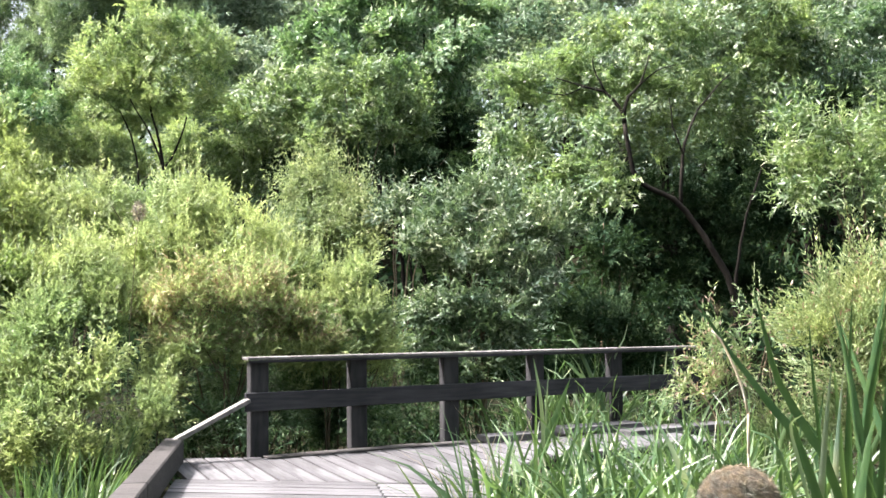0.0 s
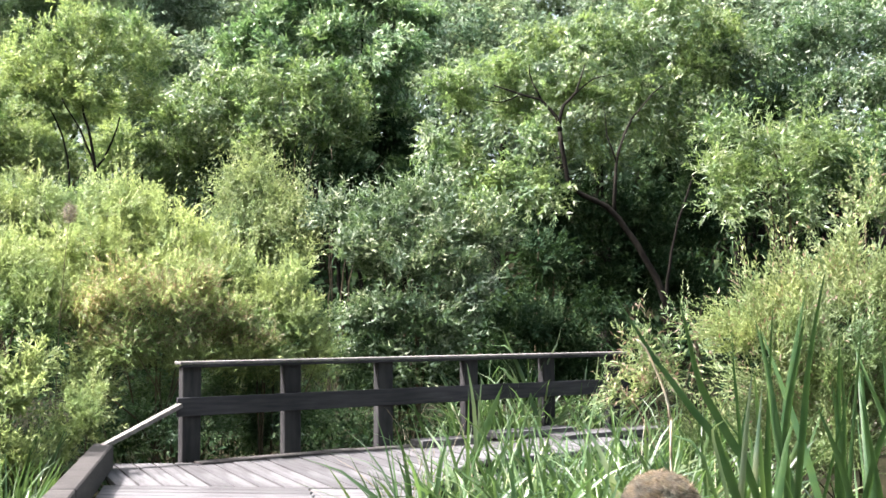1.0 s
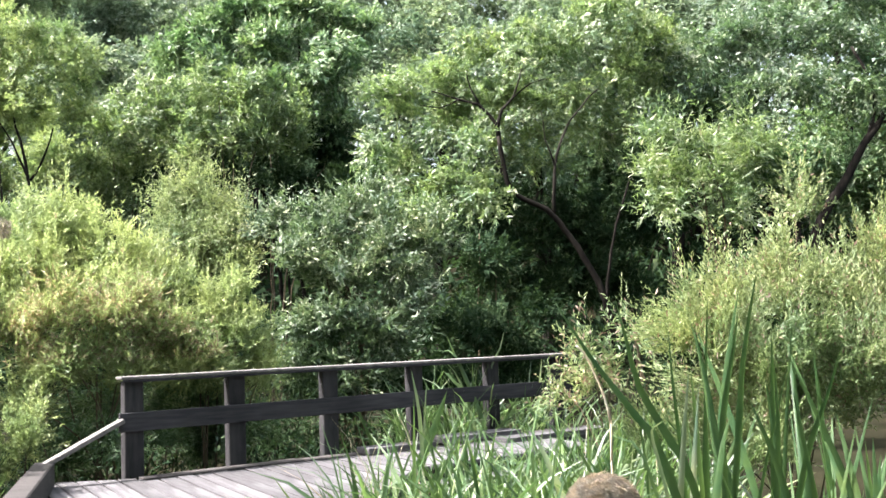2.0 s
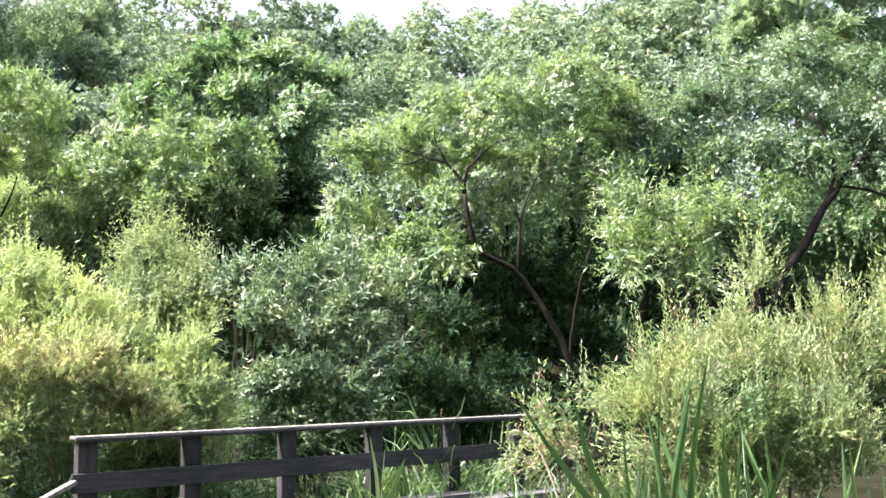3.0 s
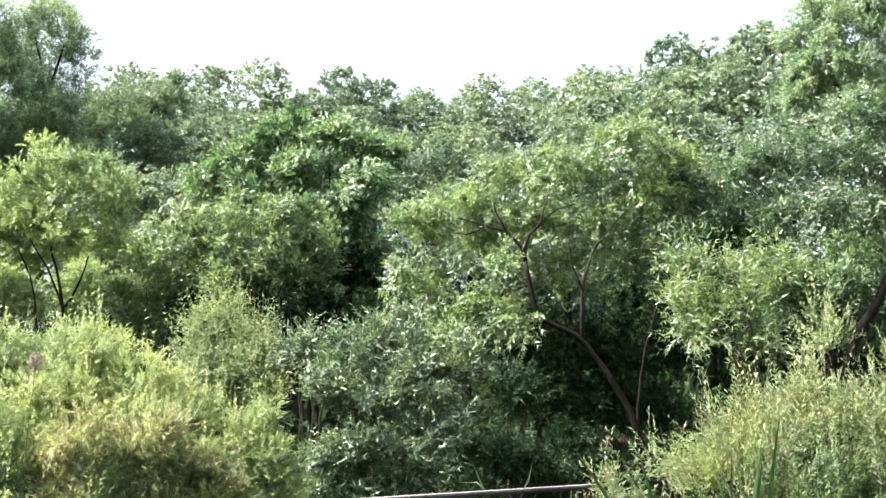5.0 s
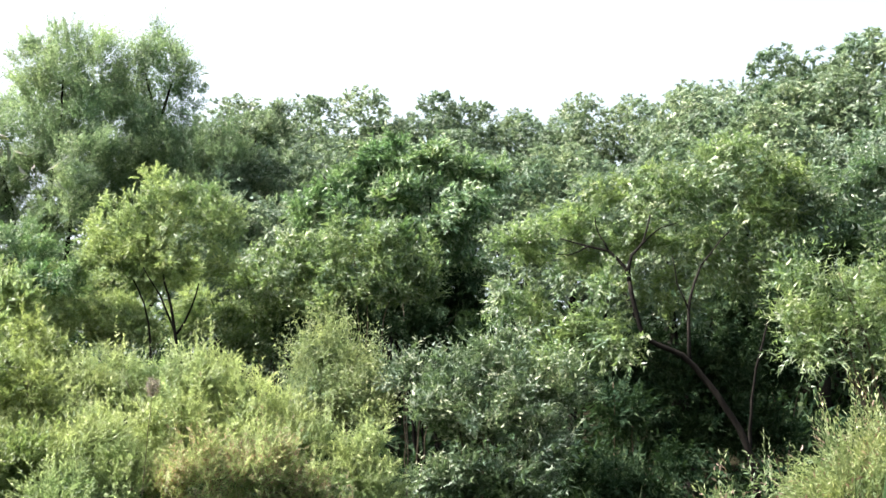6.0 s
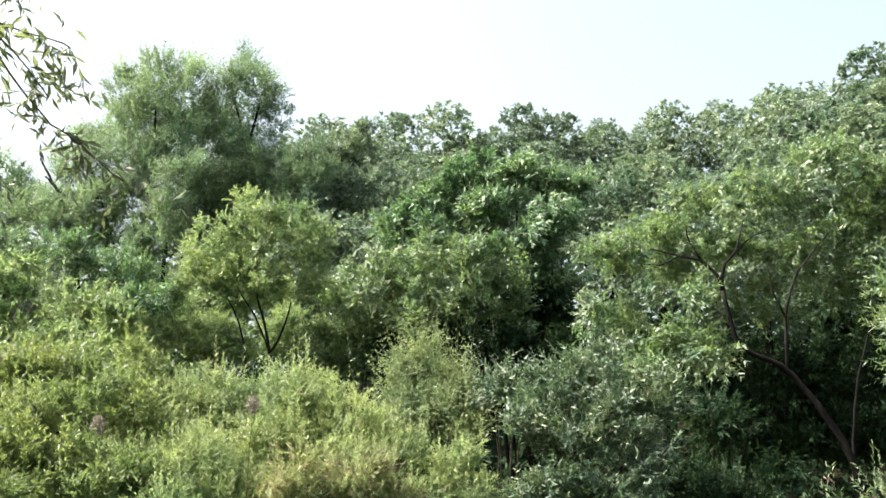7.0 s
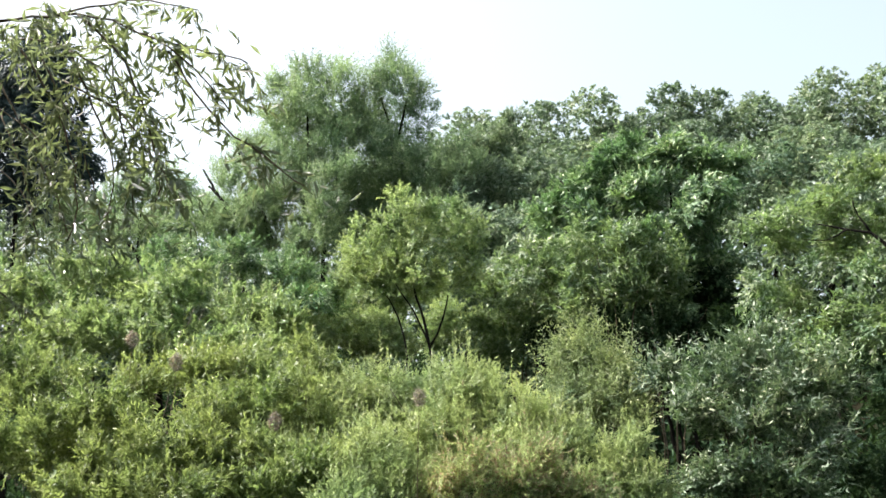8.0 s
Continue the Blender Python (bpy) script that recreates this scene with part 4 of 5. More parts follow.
plant("willow_tree", "tall thin-crowned grey-green willow with sky showing through", "tree", (-17.0, 37.0),
      [(-15.97, 37.0, 17.30, 1.06, 1.54, 2.02), (-17.39, 37.0, 16.76, 0.92, 1.48, 2.04), (-14.53, 36.8, 16.14, 1.08, 1.59, 2.11), (-18.61, 36.8, 14.88, 0.82, 1.13, 1.44), (-16.40, 36.4, 13.74, 1.16, 1.51, 1.85), (-14.67, 36.0, 12.71, 1.26, 1.64, 2.02), (-17.73, 36.0, 12.38, 1.15, 1.27, 1.38), (-19.56, 36.6, 14.21, 0.87, 1.04, 1.20), (-20.01, 36.0, 12.42, 1.09, 1.09, 1.09), (-15.62, 35.6, 10.89, 1.33, 1.15, 0.98), (-17.30, 38.5, 16.39, 1.14, 1.44, 1.74), (-15.66, 38.6, 16.57, 0.98, 1.28, 1.58), (-15.80, 38.0, 14.07, 1.20, 1.39, 1.58), (-17.20, 38.0, 13.67, 1.06, 1.26, 1.45), (-18.40, 37.6, 13.15, 1.21, 1.28, 1.35), (-19.20, 37.0, 11.88, 1.34, 1.19, 1.05), (-17.11, 37.0, 11.32, 1.40, 1.21, 1.03), (-15.06, 37.5, 11.79, 1.39, 1.34, 1.30), (-18.99, 38.5, 16.12, 0.91, 1.03, 1.16), (-20.75, 38.0, 13.40, 1.15, 1.07, 1.00), (-15.81, 37.2, 18.81, 0.88, 0.76, 0.64), (-14.50, 37.3, 18.18, 0.87, 0.84, 0.82), (-16.63, 37.0, 17.95, 0.73, 0.73, 0.73)],
      "airy", (0.150, 0.044),
      trunks=[([(-17.27, 37.0, 8.57), (-17.73, 37.0, 11.66), (-18.47, 37.0, 13.93), (-19.24, 37.0, 16.03)], 0.22, 0.06),
              ([(-17.73, 37.0, 11.66), (-18.99, 37.0, 12.77), (-20.57, 37.0, 14.46)], 0.12, 0.04),
              ([(-16.78, 37.0, 8.52), (-16.33, 37.0, 12.22), (-16.03, 37.0, 14.60), (-15.98, 37.0, 17.06)], 0.16, 0.04),
              ([(-15.56, 37.0, 8.40), (-15.36, 37.0, 11.63), (-14.66, 37.0, 14.40)], 0.12, 0.04),
              ([(-18.52, 36.5, 8.61), (-19.26, 36.5, 12.45), (-20.56, 36.5, 15.06)], 0.12, 0.04)], cover=0.85, gaps=1.7, stray=0.35, clump=0.42, twig=0.8, rise=1.1, out=0.5, hang=0.15, inner=0.03, fan=0.5)
plant("willow_tree", "slender airy willow with a ragged top against the sky", "tree", (-14.31, 38.5),
      [(-12.58, 38.5, 17.82, 1.07, 1.46, 1.84), (-11.49, 38.5, 16.88, 0.86, 1.15, 1.43), (-13.80, 38.2, 16.37, 1.01, 1.51, 2.02), (-12.74, 37.8, 14.37, 1.26, 1.44, 1.63), (-11.24, 37.6, 13.87, 1.28, 1.33, 1.37), (-13.80, 37.2, 12.90, 1.15, 1.38, 1.60), (-9.91, 38.0, 14.04, 1.15, 1.15, 1.15), (-11.85, 37.0, 12.14, 1.57, 1.23, 0.89), (-14.52, 39.5, 16.19, 1.24, 1.36, 1.49), (-13.05, 39.5, 15.60, 1.12, 1.22, 1.32), (-13.80, 39.0, 13.77, 1.34, 1.39, 1.44), (-12.14, 39.0, 13.68, 1.33, 1.37, 1.42), (-14.31, 38.6, 11.79, 1.32, 1.25, 1.18), (-11.37, 39.6, 14.54, 1.11, 1.23, 1.35), (-11.95, 38.5, 11.64, 1.39, 1.27, 1.16), (-12.79, 38.6, 19.46, 0.49, 0.54, 0.59), (-13.48, 38.5, 18.52, 0.74, 0.76, 0.79), (-12.21, 38.6, 18.14, 0.63, 0.75, 0.88)],
      "airy", (0.150, 0.044),
      trunks=[([(-14.45, 38.5, 8.52), (-13.81, 38.5, 12.27), (-12.84, 38.5, 14.84), (-12.10, 38.5, 17.49)], 0.16, 0.04),
              ([(-12.84, 38.5, 14.84), (-12.90, 38.5, 16.35), (-13.34, 38.5, 18.20)], 0.07, 0.03),
              ([(-13.81, 38.5, 12.27), (-14.75, 38.5, 14.11), (-14.96, 38.5, 15.89)], 0.08, 0.03)], cover=0.9, gaps=1.7, stray=0.35, clump=0.42, twig=0.8, rise=1.1, out=0.5, hang=0.15, inner=0.03, fan=0.5)
plant("conifer_tree", "dark blue-green conifer at the edge of the wood", "tree", (-25.67, 31.0),
      [(-25.32, 31.0, 17.79, 1.44, 1.44, 1.44), (-26.81, 31.0, 16.62, 1.94, 1.94, 1.94), (-24.22, 31.0, 15.88, 1.30, 1.35, 1.40), (-24.89, 31.0, 14.17, 1.95, 1.67, 1.39), (-28.22, 31.0, 18.02, 2.00, 2.13, 2.25), (-23.40, 31.0, 14.07, 0.82, 0.91, 1.00), (-26.09, 31.0, 13.09, 2.11, 1.76, 1.40), (-24.83, 31.0, 18.17, 1.67, 1.55, 1.44), (-23.71, 31.0, 15.69, 1.43, 1.41, 1.38), (-25.19, 31.0, 15.23, 1.64, 1.64, 1.64), (-23.03, 31.0, 14.02, 1.13, 1.06, 0.99), (-25.94, 31.0, 17.18, 1.44, 1.44, 1.44)],
      "conifer", (0.230, 0.070), stems=1, stem_r=0.2, cover=1.1, clump=0.6, twig=0.5, out=1.0, rise=-0.2)
plant("willow_tree", "grey-green thin-leaved willow at the far edge of the thicket", "tree", (-24.18, 38.0),
      [(-23.04, 38.0, 14.79, 1.54, 1.41, 1.29), (-25.01, 38.0, 14.26, 1.83, 1.49, 1.15), (-21.63, 37.5, 12.96, 1.49, 1.24, 0.99), (-27.31, 38.0, 14.16, 1.88, 1.53, 1.18), (-27.86, 36.0, 13.61, 1.83, 1.51, 1.20), (-29.88, 36.0, 13.86, 1.61, 1.47, 1.34), (-23.23, 37.0, 12.66, 2.00, 1.50, 1.00)],
      "airy", (0.179, 0.051),
      trunks=[([(-24.36, 38.0, 9.37), (-24.56, 38.0, 12.40), (-24.33, 38.0, 15.22)], 0.14, 0.04),
              ([(-24.56, 38.0, 12.15), (-26.16, 38.0, 13.89), (-26.77, 38.0, 15.02)], 0.08, 0.03)], cover=1.0, gaps=1.6, stray=0.3, clump=0.65, twig=0.75, rise=0.6, out=0.6, hang=0.3, inner=0.03)
plant("sallow_shrub", "dark green sallow growing low under the willows behind the railing", "shrub", (-2.38, 12.45),
      [(-2.76, 12.3, 0.33, 0.91, 0.7, 0.49), (-1.53, 12.9, 0.27, 0.65, 0.55, 0.44), (-1.98, 13.0, 0.69, 0.74, 0.55, 0.37), (-3.24, 11.6, 0.13, 0.4, 0.33, 0.26)],
      "deep", (0.059, 0.020), stems=6, stem_r=0.012, low=-0.95, cover=2.0, gaps=1.4, stray=0.28, clump=0.26, twig=0.3)
plant("sallow_shrub", "low sallow coloured dark for shade close to the water behind the railing", "shrub", (1.29, 15.83),
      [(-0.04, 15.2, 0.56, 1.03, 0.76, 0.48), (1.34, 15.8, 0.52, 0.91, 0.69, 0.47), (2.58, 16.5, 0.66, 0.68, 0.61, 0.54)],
      "shade_toned", (0.094, 0.034), stems=6, stem_r=0.012, low=-0.95, cover=1.6, gaps=1.4, stray=0.28, clump=0.3, twig=0.3)
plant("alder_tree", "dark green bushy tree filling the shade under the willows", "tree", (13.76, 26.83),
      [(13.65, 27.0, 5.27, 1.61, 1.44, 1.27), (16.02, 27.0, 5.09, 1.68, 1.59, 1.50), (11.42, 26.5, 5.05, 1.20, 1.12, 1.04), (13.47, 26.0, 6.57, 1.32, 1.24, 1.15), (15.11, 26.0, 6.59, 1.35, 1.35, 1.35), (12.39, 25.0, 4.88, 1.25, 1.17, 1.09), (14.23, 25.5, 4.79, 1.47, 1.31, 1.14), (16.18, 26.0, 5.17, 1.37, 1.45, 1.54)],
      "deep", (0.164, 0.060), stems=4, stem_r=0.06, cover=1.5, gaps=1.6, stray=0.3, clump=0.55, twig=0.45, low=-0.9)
# dark backing mass that paints the shaded hollow behind the trunk
plant("alder_tree", "backing tree coloured dark for the shade between the willows", "tree", (7.39, 25.83),
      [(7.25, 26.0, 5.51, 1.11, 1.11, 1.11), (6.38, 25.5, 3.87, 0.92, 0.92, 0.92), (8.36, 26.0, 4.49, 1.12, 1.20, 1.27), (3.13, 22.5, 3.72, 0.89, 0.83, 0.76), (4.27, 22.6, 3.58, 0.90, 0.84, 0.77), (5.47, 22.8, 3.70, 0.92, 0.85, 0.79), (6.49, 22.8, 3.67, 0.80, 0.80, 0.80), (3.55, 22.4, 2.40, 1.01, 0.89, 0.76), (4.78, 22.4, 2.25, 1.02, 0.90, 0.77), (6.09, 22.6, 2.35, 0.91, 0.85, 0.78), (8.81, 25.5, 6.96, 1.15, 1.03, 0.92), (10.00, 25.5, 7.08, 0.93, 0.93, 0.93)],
      "shade_toned", (0.131, 0.048), stems=3, stem_r=0.03, cover=1.5, gaps=1.6, stray=0.3, clump=0.5, twig=0.45, low=-0.98)
plant("sallow_shrub", "dense dark green sallow thicket between the tall trees", "shrub", (-12.83, 19.75),
      [(-11.73, 25.0, 7.42, 1.10, 0.86, 0.63), (-13.10, 25.0, 7.89, 0.96, 0.75, 0.55), (-14.70, 25.0, 8.30, 1.32, 0.92, 0.53), (-10.33, 24.0, 6.34, 0.88, 0.74, 0.59)],
      "deep", (0.120, 0.040), stems=6, stem_r=0.02, cover=1.3, gaps=1.4, stray=0.28, clump=0.35, twig=0.4)
plant("sallow_shrub", "grey-green sallow standing in front of the dark alder", "shrub", (-2.57, 23.14),
      [(-4.00, 23.6, 6.75, 0.75, 0.72, 0.68), (-2.92, 23.8, 7.02, 0.82, 0.73, 0.63), (-1.83, 24.0, 7.08, 0.80, 0.72, 0.63), (-3.42, 23.3, 5.84, 0.80, 0.74, 0.67), (-2.23, 23.5, 5.96, 0.89, 0.82, 0.75), (-1.23, 23.8, 6.24, 0.54, 0.58, 0.62), (-4.51, 23.4, 6.32, 0.54, 0.58, 0.62)],
      "willow", (0.116, 0.048), stems=5, stem_r=0.03, cover=1.1, gaps=1.7, stray=0.3, clump=0.36, twig=0.36)
plant("alder_tree", "soft grey-green alder beneath the tall airy willows", "tree", (-9.15, 39.0),
      [(-9.39, 40.0, 15.55, 1.35, 1.28, 1.21), (-8.54, 39.0, 13.42, 1.39, 1.32, 1.25), (-10.23, 38.0, 12.65, 1.59, 1.36, 1.14), (-8.32, 41.0, 16.23, 0.99, 0.99, 0.99)],
      "far", (0.175, 0.066), stems=3, stem_r=0.08, cover=1.3, gaps=1.4, stray=0.2, clump=0.55, twig=0.45)

# ---- the wood on the bank: a few tree forms, set out one by one ----
def far_tree(seed, form, label):
    rng = np.random.default_rng(seed)
    root = thing("woodland_tree", label, "tree", (0, 0, 0), "trees of the wooded bank")
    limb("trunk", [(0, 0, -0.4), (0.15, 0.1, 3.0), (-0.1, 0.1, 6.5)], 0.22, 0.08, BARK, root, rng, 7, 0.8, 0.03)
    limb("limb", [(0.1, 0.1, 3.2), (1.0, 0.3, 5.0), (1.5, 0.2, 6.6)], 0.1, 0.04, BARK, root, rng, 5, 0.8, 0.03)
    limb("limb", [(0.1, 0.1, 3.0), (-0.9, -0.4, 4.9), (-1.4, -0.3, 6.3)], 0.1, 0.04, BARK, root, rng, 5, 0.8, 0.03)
    lv = foliage(rng, knobbly(form, rng, 7, 0.34), (0.132, 0.076), cover=0.70, gaps=0.85, stray=0.0, clump=0.22, twig=0.14, out=0.4, rise=0.05, hang=0.25, inner=0.2, per_twig=9, low=-0.35, splay=0.85)
    leaf_object("crown", lv, LEAF["far"], root)
    return root, float(np.percentile(lv[:, 2, 2], 99.9))


FORMS = [
    far_tree(501, [(0, 0, 7.6, 2.3, 2.3, 2.3), (-1.6, 0.3, 6.0, 1.9, 1.9, 1.8), (1.7, -0.2, 6.2, 1.9, 1.9, 1.7)], "grey-green broadleaf tree on the wooded bank"),
    far_tree(502, [(-0.4, 0, 8.0, 1.7, 1.7, 2.0), (1.4, 0.4, 6.9, 1.7, 1.7, 1.8), (-1.7, 0, 6.0, 1.8, 1.8, 1.8)], "rounded broadleaf tree on the wooded bank"),
    far_tree(503, [(0.3, 0, 8.3, 1.4, 1.4, 1.7), (-0.9, 0.2, 6.6, 1.7, 1.7, 1.9), (1.3, -0.2, 5.6, 1.9, 1.9, 2.0)], "narrow-topped broadleaf tree on the wooded bank"),
]
CREST_TREES = [
    (-14.3, 55.0, 22.7, 121),
    (-12.3, 56.0, 23.3, 303),
    (-9.6, 57.0, 23.7, 278),
    (-5.9, 55.0, 22.7, 66),
    (-3.1, 56.0, 23.2, 189),
    (-0.6, 57.0, 23.1, 309),
    (1.6, 60.0, 23.4, 242),
    (3.3, 58.0, 23.2, 320),
    (5.5, 60.0, 23.2, 297),
    (7.4, 57.0, 22.7, 33),
    (9.6, 55.0, 22.7, 310),
    (11.9, 52.0, 21.8, 6),
    (13.2, 50.0, 21.1, 240),
    (14.0, 46.0, 20.5, 132),
    (15.4, 45.0, 19.6, 282),
    (16.6, 44.0, 20.2, 119),
    (17.7, 43.0, 19.7, 98),
]
SLOPE_TREES = [
    (-9.8, 42.0, 15.3, 240),
    (-7.0, 45.0, 17.2, 276),
    (-4.2, 46.0, 17.8, 281),
    (-0.7, 46.0, 17.5, 243),
    (2.2, 45.0, 16.5, 203),
    (5.1, 43.0, 15.9, 327),
    (7.8, 41.0, 15.6, 77),
    (10.2, 39.0, 15.3, 118),
    (12.1, 37.0, 15.2, 325),
    (-9.0, 35.0, 12.0, 77),
    (-6.7, 36.0, 12.1, 267),
    (3.0, 33.0, 11.3, 199),
    (6.0, 31.0, 10.8, 7),
    (16.9, 40.0, 17.6, 343),
    (14.7, 42.0, 17.8, 32),
]
FOOT_TREES = [
    (25.7, 38.0, 17.0, 81),
    (29.5, 40.0, 18.5, 302),
    (-10.4, 44.0, 17.2, 21),
    (-15.7, 44.0, 15.8, 154),
    (-32.4, 42.0, 15.9, 15),
    (-35.6, 40.0, 17.2, 137),
    (-33.1, 46.0, 18.3, 242),
    (-28.5, 46.0, 17.1, 304),
    (-23.9, 46.0, 15.6, 198),
    (-19.4, 46.0, 15.5, 218),
    (16.0, 35.0, 11.1, 202),
    (17.6, 33.0, 9.9, 295),
    (21.3, 35.0, 11.1, 227),
    (-21.2, 42.0, 12.2, 40),
    (-22.9, 40.0, 11.7, 130),
    (-26.3, 41.0, 12.1, 220),
    (-28.6, 40.0, 11.9, 310),
]
for k, (x, y, top, turn) in enumerate(CREST_TREES + SLOPE_TREES + FOOT_TREES):
    z = ground_z(x, y)
    form, high = FORMS[k % 3]
    size = (top - z) / high
    ob = form if k < 3 else copy_thing(form, pose(x, y, z))
    ob.matrix_basis = pose(x, y, z - 0.1, 0, 0, turn)
    ob.scale = (size * 1.08, size * 1.08, size)


# ---- unseen trees added behind and beside the walker to block sky light ----
def unseen_wood():
    rng = np.random.default_rng(520)
    root = thing("woodland_tree", "unseen broad tree added round the clearing to block light", "tree", (0, 0, 0), "trees round the clearing")
    limb("trunk", [(0, 0, -0.4), (0.15, 0.1, 3.0), (-0.1, 0.1, 6.5)], 0.25, 0.08, BARK, root, rng, 7, 0.8, 0.03)
    form = [(0, 0, 7.4, 2.5, 2.5, 2.4), (-1.6, 0.3, 5.4, 2.2, 2.2, 2.2), (1.7, -0.2, 5.2, 2.2, 2.2, 2.2), (0.2, -0.5, 3.0, 2.5, 2.5, 2.4)]
    lv = foliage(rng, form, (0.8, 0.42), cover=1.7, clump=1.0, twig=0.9, out=0.8, rise=0.1, hang=0.3, inner=0.3, per_twig=8, low=-0.9)
    leaf_object("crown", lv, LEAF["deep"], root)
    return root


first = unseen_wood()
for k in range(14):
    a = radians(76 + k * 13.0 + (k % 3) * 3)
    r = 14.0 + (k * 7 % 4) * 1.6
    x, y = math.sin(a) * r, math.cos(a) * r
    ob = first if k == 0 else copy_thing(first, pose(0, 0, 0))
    ob.matrix_basis = pose(x, y, ground_z(x, y) - 0.1, 0, 0, k * 77.0)
    s = 1.35 + 0.15 * (k % 3)
    ob.scale = (s, s, s)
# one more unseen tree, added to throw shade on the left-hand scrub
unseen_shade_tree = copy_thing(first, pose(0, 0, 0))
unseen_shade_tree.matrix_basis = pose(-18.2, 9.6, ground_z(-18.2, 9.6) - 0.1, 0, 0, 50)
unseen_shade_tree.scale = (1.0, 1.0, 1.3)


# ---- blades: rushes, reed grass, plumes ----
def strip_blades(rng, roots, length, width, lean, curl, segs=5, twist=0.5):
    """Long tapered blades with a shallow crease, as quads of two strips: returns vertices and faces."""
    verts, faces = [], []
    for (x, y, z), L, w, (lx, ly), cu in zip(roots, length, width, lean, curl):
        way = Vector((lx, ly, 1.0)).normalized()
        ang = rng.uniform(0, 6.283)
        side = Vector((math.cos(ang), math.sin(ang), 0))
        side = (side - way * side.dot(way)).normalized()
        p = Vector((x, y, z))
        down = Vector((lx, ly, 0))
        down = down.normalized() if down.length > 1e-4 else Vector((1, 0, 0))
        b = len(verts)
        for k in range(segs + 1):
            s = k / segs
            ww = w * (0.75 + 0.5 * s) if s < 0.5 else w * (1.0 - ((s - 0.5) / 0.5) ** 1.7 * 0.97)
            sd = (side + Vector((-side.y, side.x, 0)) * twist * (s - 0.5)).normalized()
            nrm = sd.cross(way).normalized()
            verts += [p - sd * ww * 0.5, p + nrm * ww * 0.16, p + sd * ww * 0.5]
            way = (way + (down - Vector((0, 0, 0.55))) * cu * s / segs * 2.2).normalized()
            p = p + way * (L / segs)
        for k in range(segs):
            i = b + k * 3
            faces += [(i, i + 1, i + 4, i + 3), (i + 1, i + 2, i + 5, i + 4)]
    return verts, faces


def blade_mesh(points, width, turn=0.0):
    """One long blade through the points: creased, tapered to its tip."""
    ps = [Vector(p) for p in resample(points, 0.12, np.random.default_rng(1), 0.0)]
    n = len(ps)
    verts, faces = [], []
    for k, p in enumerate(ps):
        s = k / (n - 1)
        way = (ps[min(k + 1, n - 1)] - ps[max(k - 1, 0)]).normalized()
        side = Vector((math.cos(turn), math.sin(turn), 0))
        side = (side - way * side.dot(way)).normalized()
        w = width * (0.7 + 0.5 * s if s < 0.55 else 0.975 * (1 - ((s - 0.55) / 0.45) ** 1.8) + 0.02)
        nrm = side.cross(way)
        verts += [p - side * w / 2, p + nrm * w * 0.14, p + side * w / 2]
    for k in range(n - 1):
        i = k * 3
        faces += [(i, i + 1, i + 4, i + 3), (i + 1, i + 2, i + 5, i + 4)]
    return verts, faces


def rush_clump(label, place, named, count, spread, height, width, seed):
    """Stiff broad blades, each a part: some run to fit the camera's view, the others round them."""
    rng = random.Random(seed)
    x0, y0 = place
    z0 = ground_z(x0, y0)
    root = thing("rush_clump", label, "rushes", (x0, y0, z0), "rush clumps by the water")
    o = Vector((x0, y0, z0))
    for pts, w, turn, kind in named:
        ps = [Vector(p) - o for p in pts]
        v, f = blade_mesh(ps, w, turn)
        mesh_object("blade", v, f, LEAF[kind], root, smooth=True)
    for _ in range(count):
        a, r = rng.uniform(0, 6.283), spread * math.sqrt(rng.random())
        foot = Vector((math.cos(a) * r, math.sin(a) * r * 0.8, -0.05))
        h = height * rng.uniform(0.55, 0.98)
        b, k = rng.uniform(0, 6.283), abs(rng.gauss(0, 0.2)) * h
        tip = foot + Vector((math.cos(b) * k, math.sin(b) * k, h))
        mid = foot.lerp(tip, 0.55) - Vector((math.cos(b), math.sin(b), 0)) * k * 0.18
        v, f = blade_mesh([foot, mid, tip], width * rng.uniform(0.45, 1.3), rng.uniform(-1.3, 1.3))
        mesh_object("blade", v, f, LEAF["rush" if rng.random() < 0.8 else "grass"], root, smooth=True)
    return root


def grass_patch(name, label, spots, count, height, width, lean, curl, kind, seed):
    """Uncountable blades over the given plan ovals (x, y, rx, ry, share)."""
    rng = random.Random(seed)
    rs, ls, ws, le, cu = [], [], [], [], []
    total = sum(s[4] for s in spots)
    for x, y, rx, ry, share in spots:
        for _ in range(int(count * share / total)):
            a, r = rng.uniform(0, 6.283), math.sqrt(rng.random())
            px, py = x + math.cos(a) * r * rx, y + math.sin(a) * r * ry
            rs.append((px, py, ground_z(px, py) - 0.03))
            ls.append(height * rng.uniform(0.5, 1.1))
            ws.append(width * rng.uniform(0.5, 1.3))
            b, k = rng.uniform(0, 6.283), lean * abs(rng.gauss(0.4, 0.5))
            le.append((math.cos(b) * k, math.sin(b) * k))
            cu.append(curl * rng.uniform(0.0, 1.7))
    v, f = strip_blades(rng, rs, ls, ws, le, cu)
    ob = mesh_object(name, v, f, LEAF[kind], smooth=True)
    return tagged(ob, label, "grass", kind="stuff")


def plume_head(rng, centre, size, count, length, width, fall):
    """Fine fibres over a dome, combed downwards."""
    d = unit(rng.normal(size=(count, 3)))
    p = np.array(centre) + d * np.array(size) * rng.uniform(0.55, 1.0, size=(count, 1)) ** 0.5
    ax = unit(d * 0.18 + np.array(fall) + rng.normal(size=(count, 3)) * 0.35)
    return blades(p, ax, d + rng.normal(size=(count, 3)) * 0.3, length * rng.uniform(0.5, 1.3, size=count), width * rng.uniform(0.6, 1.3, size=count))


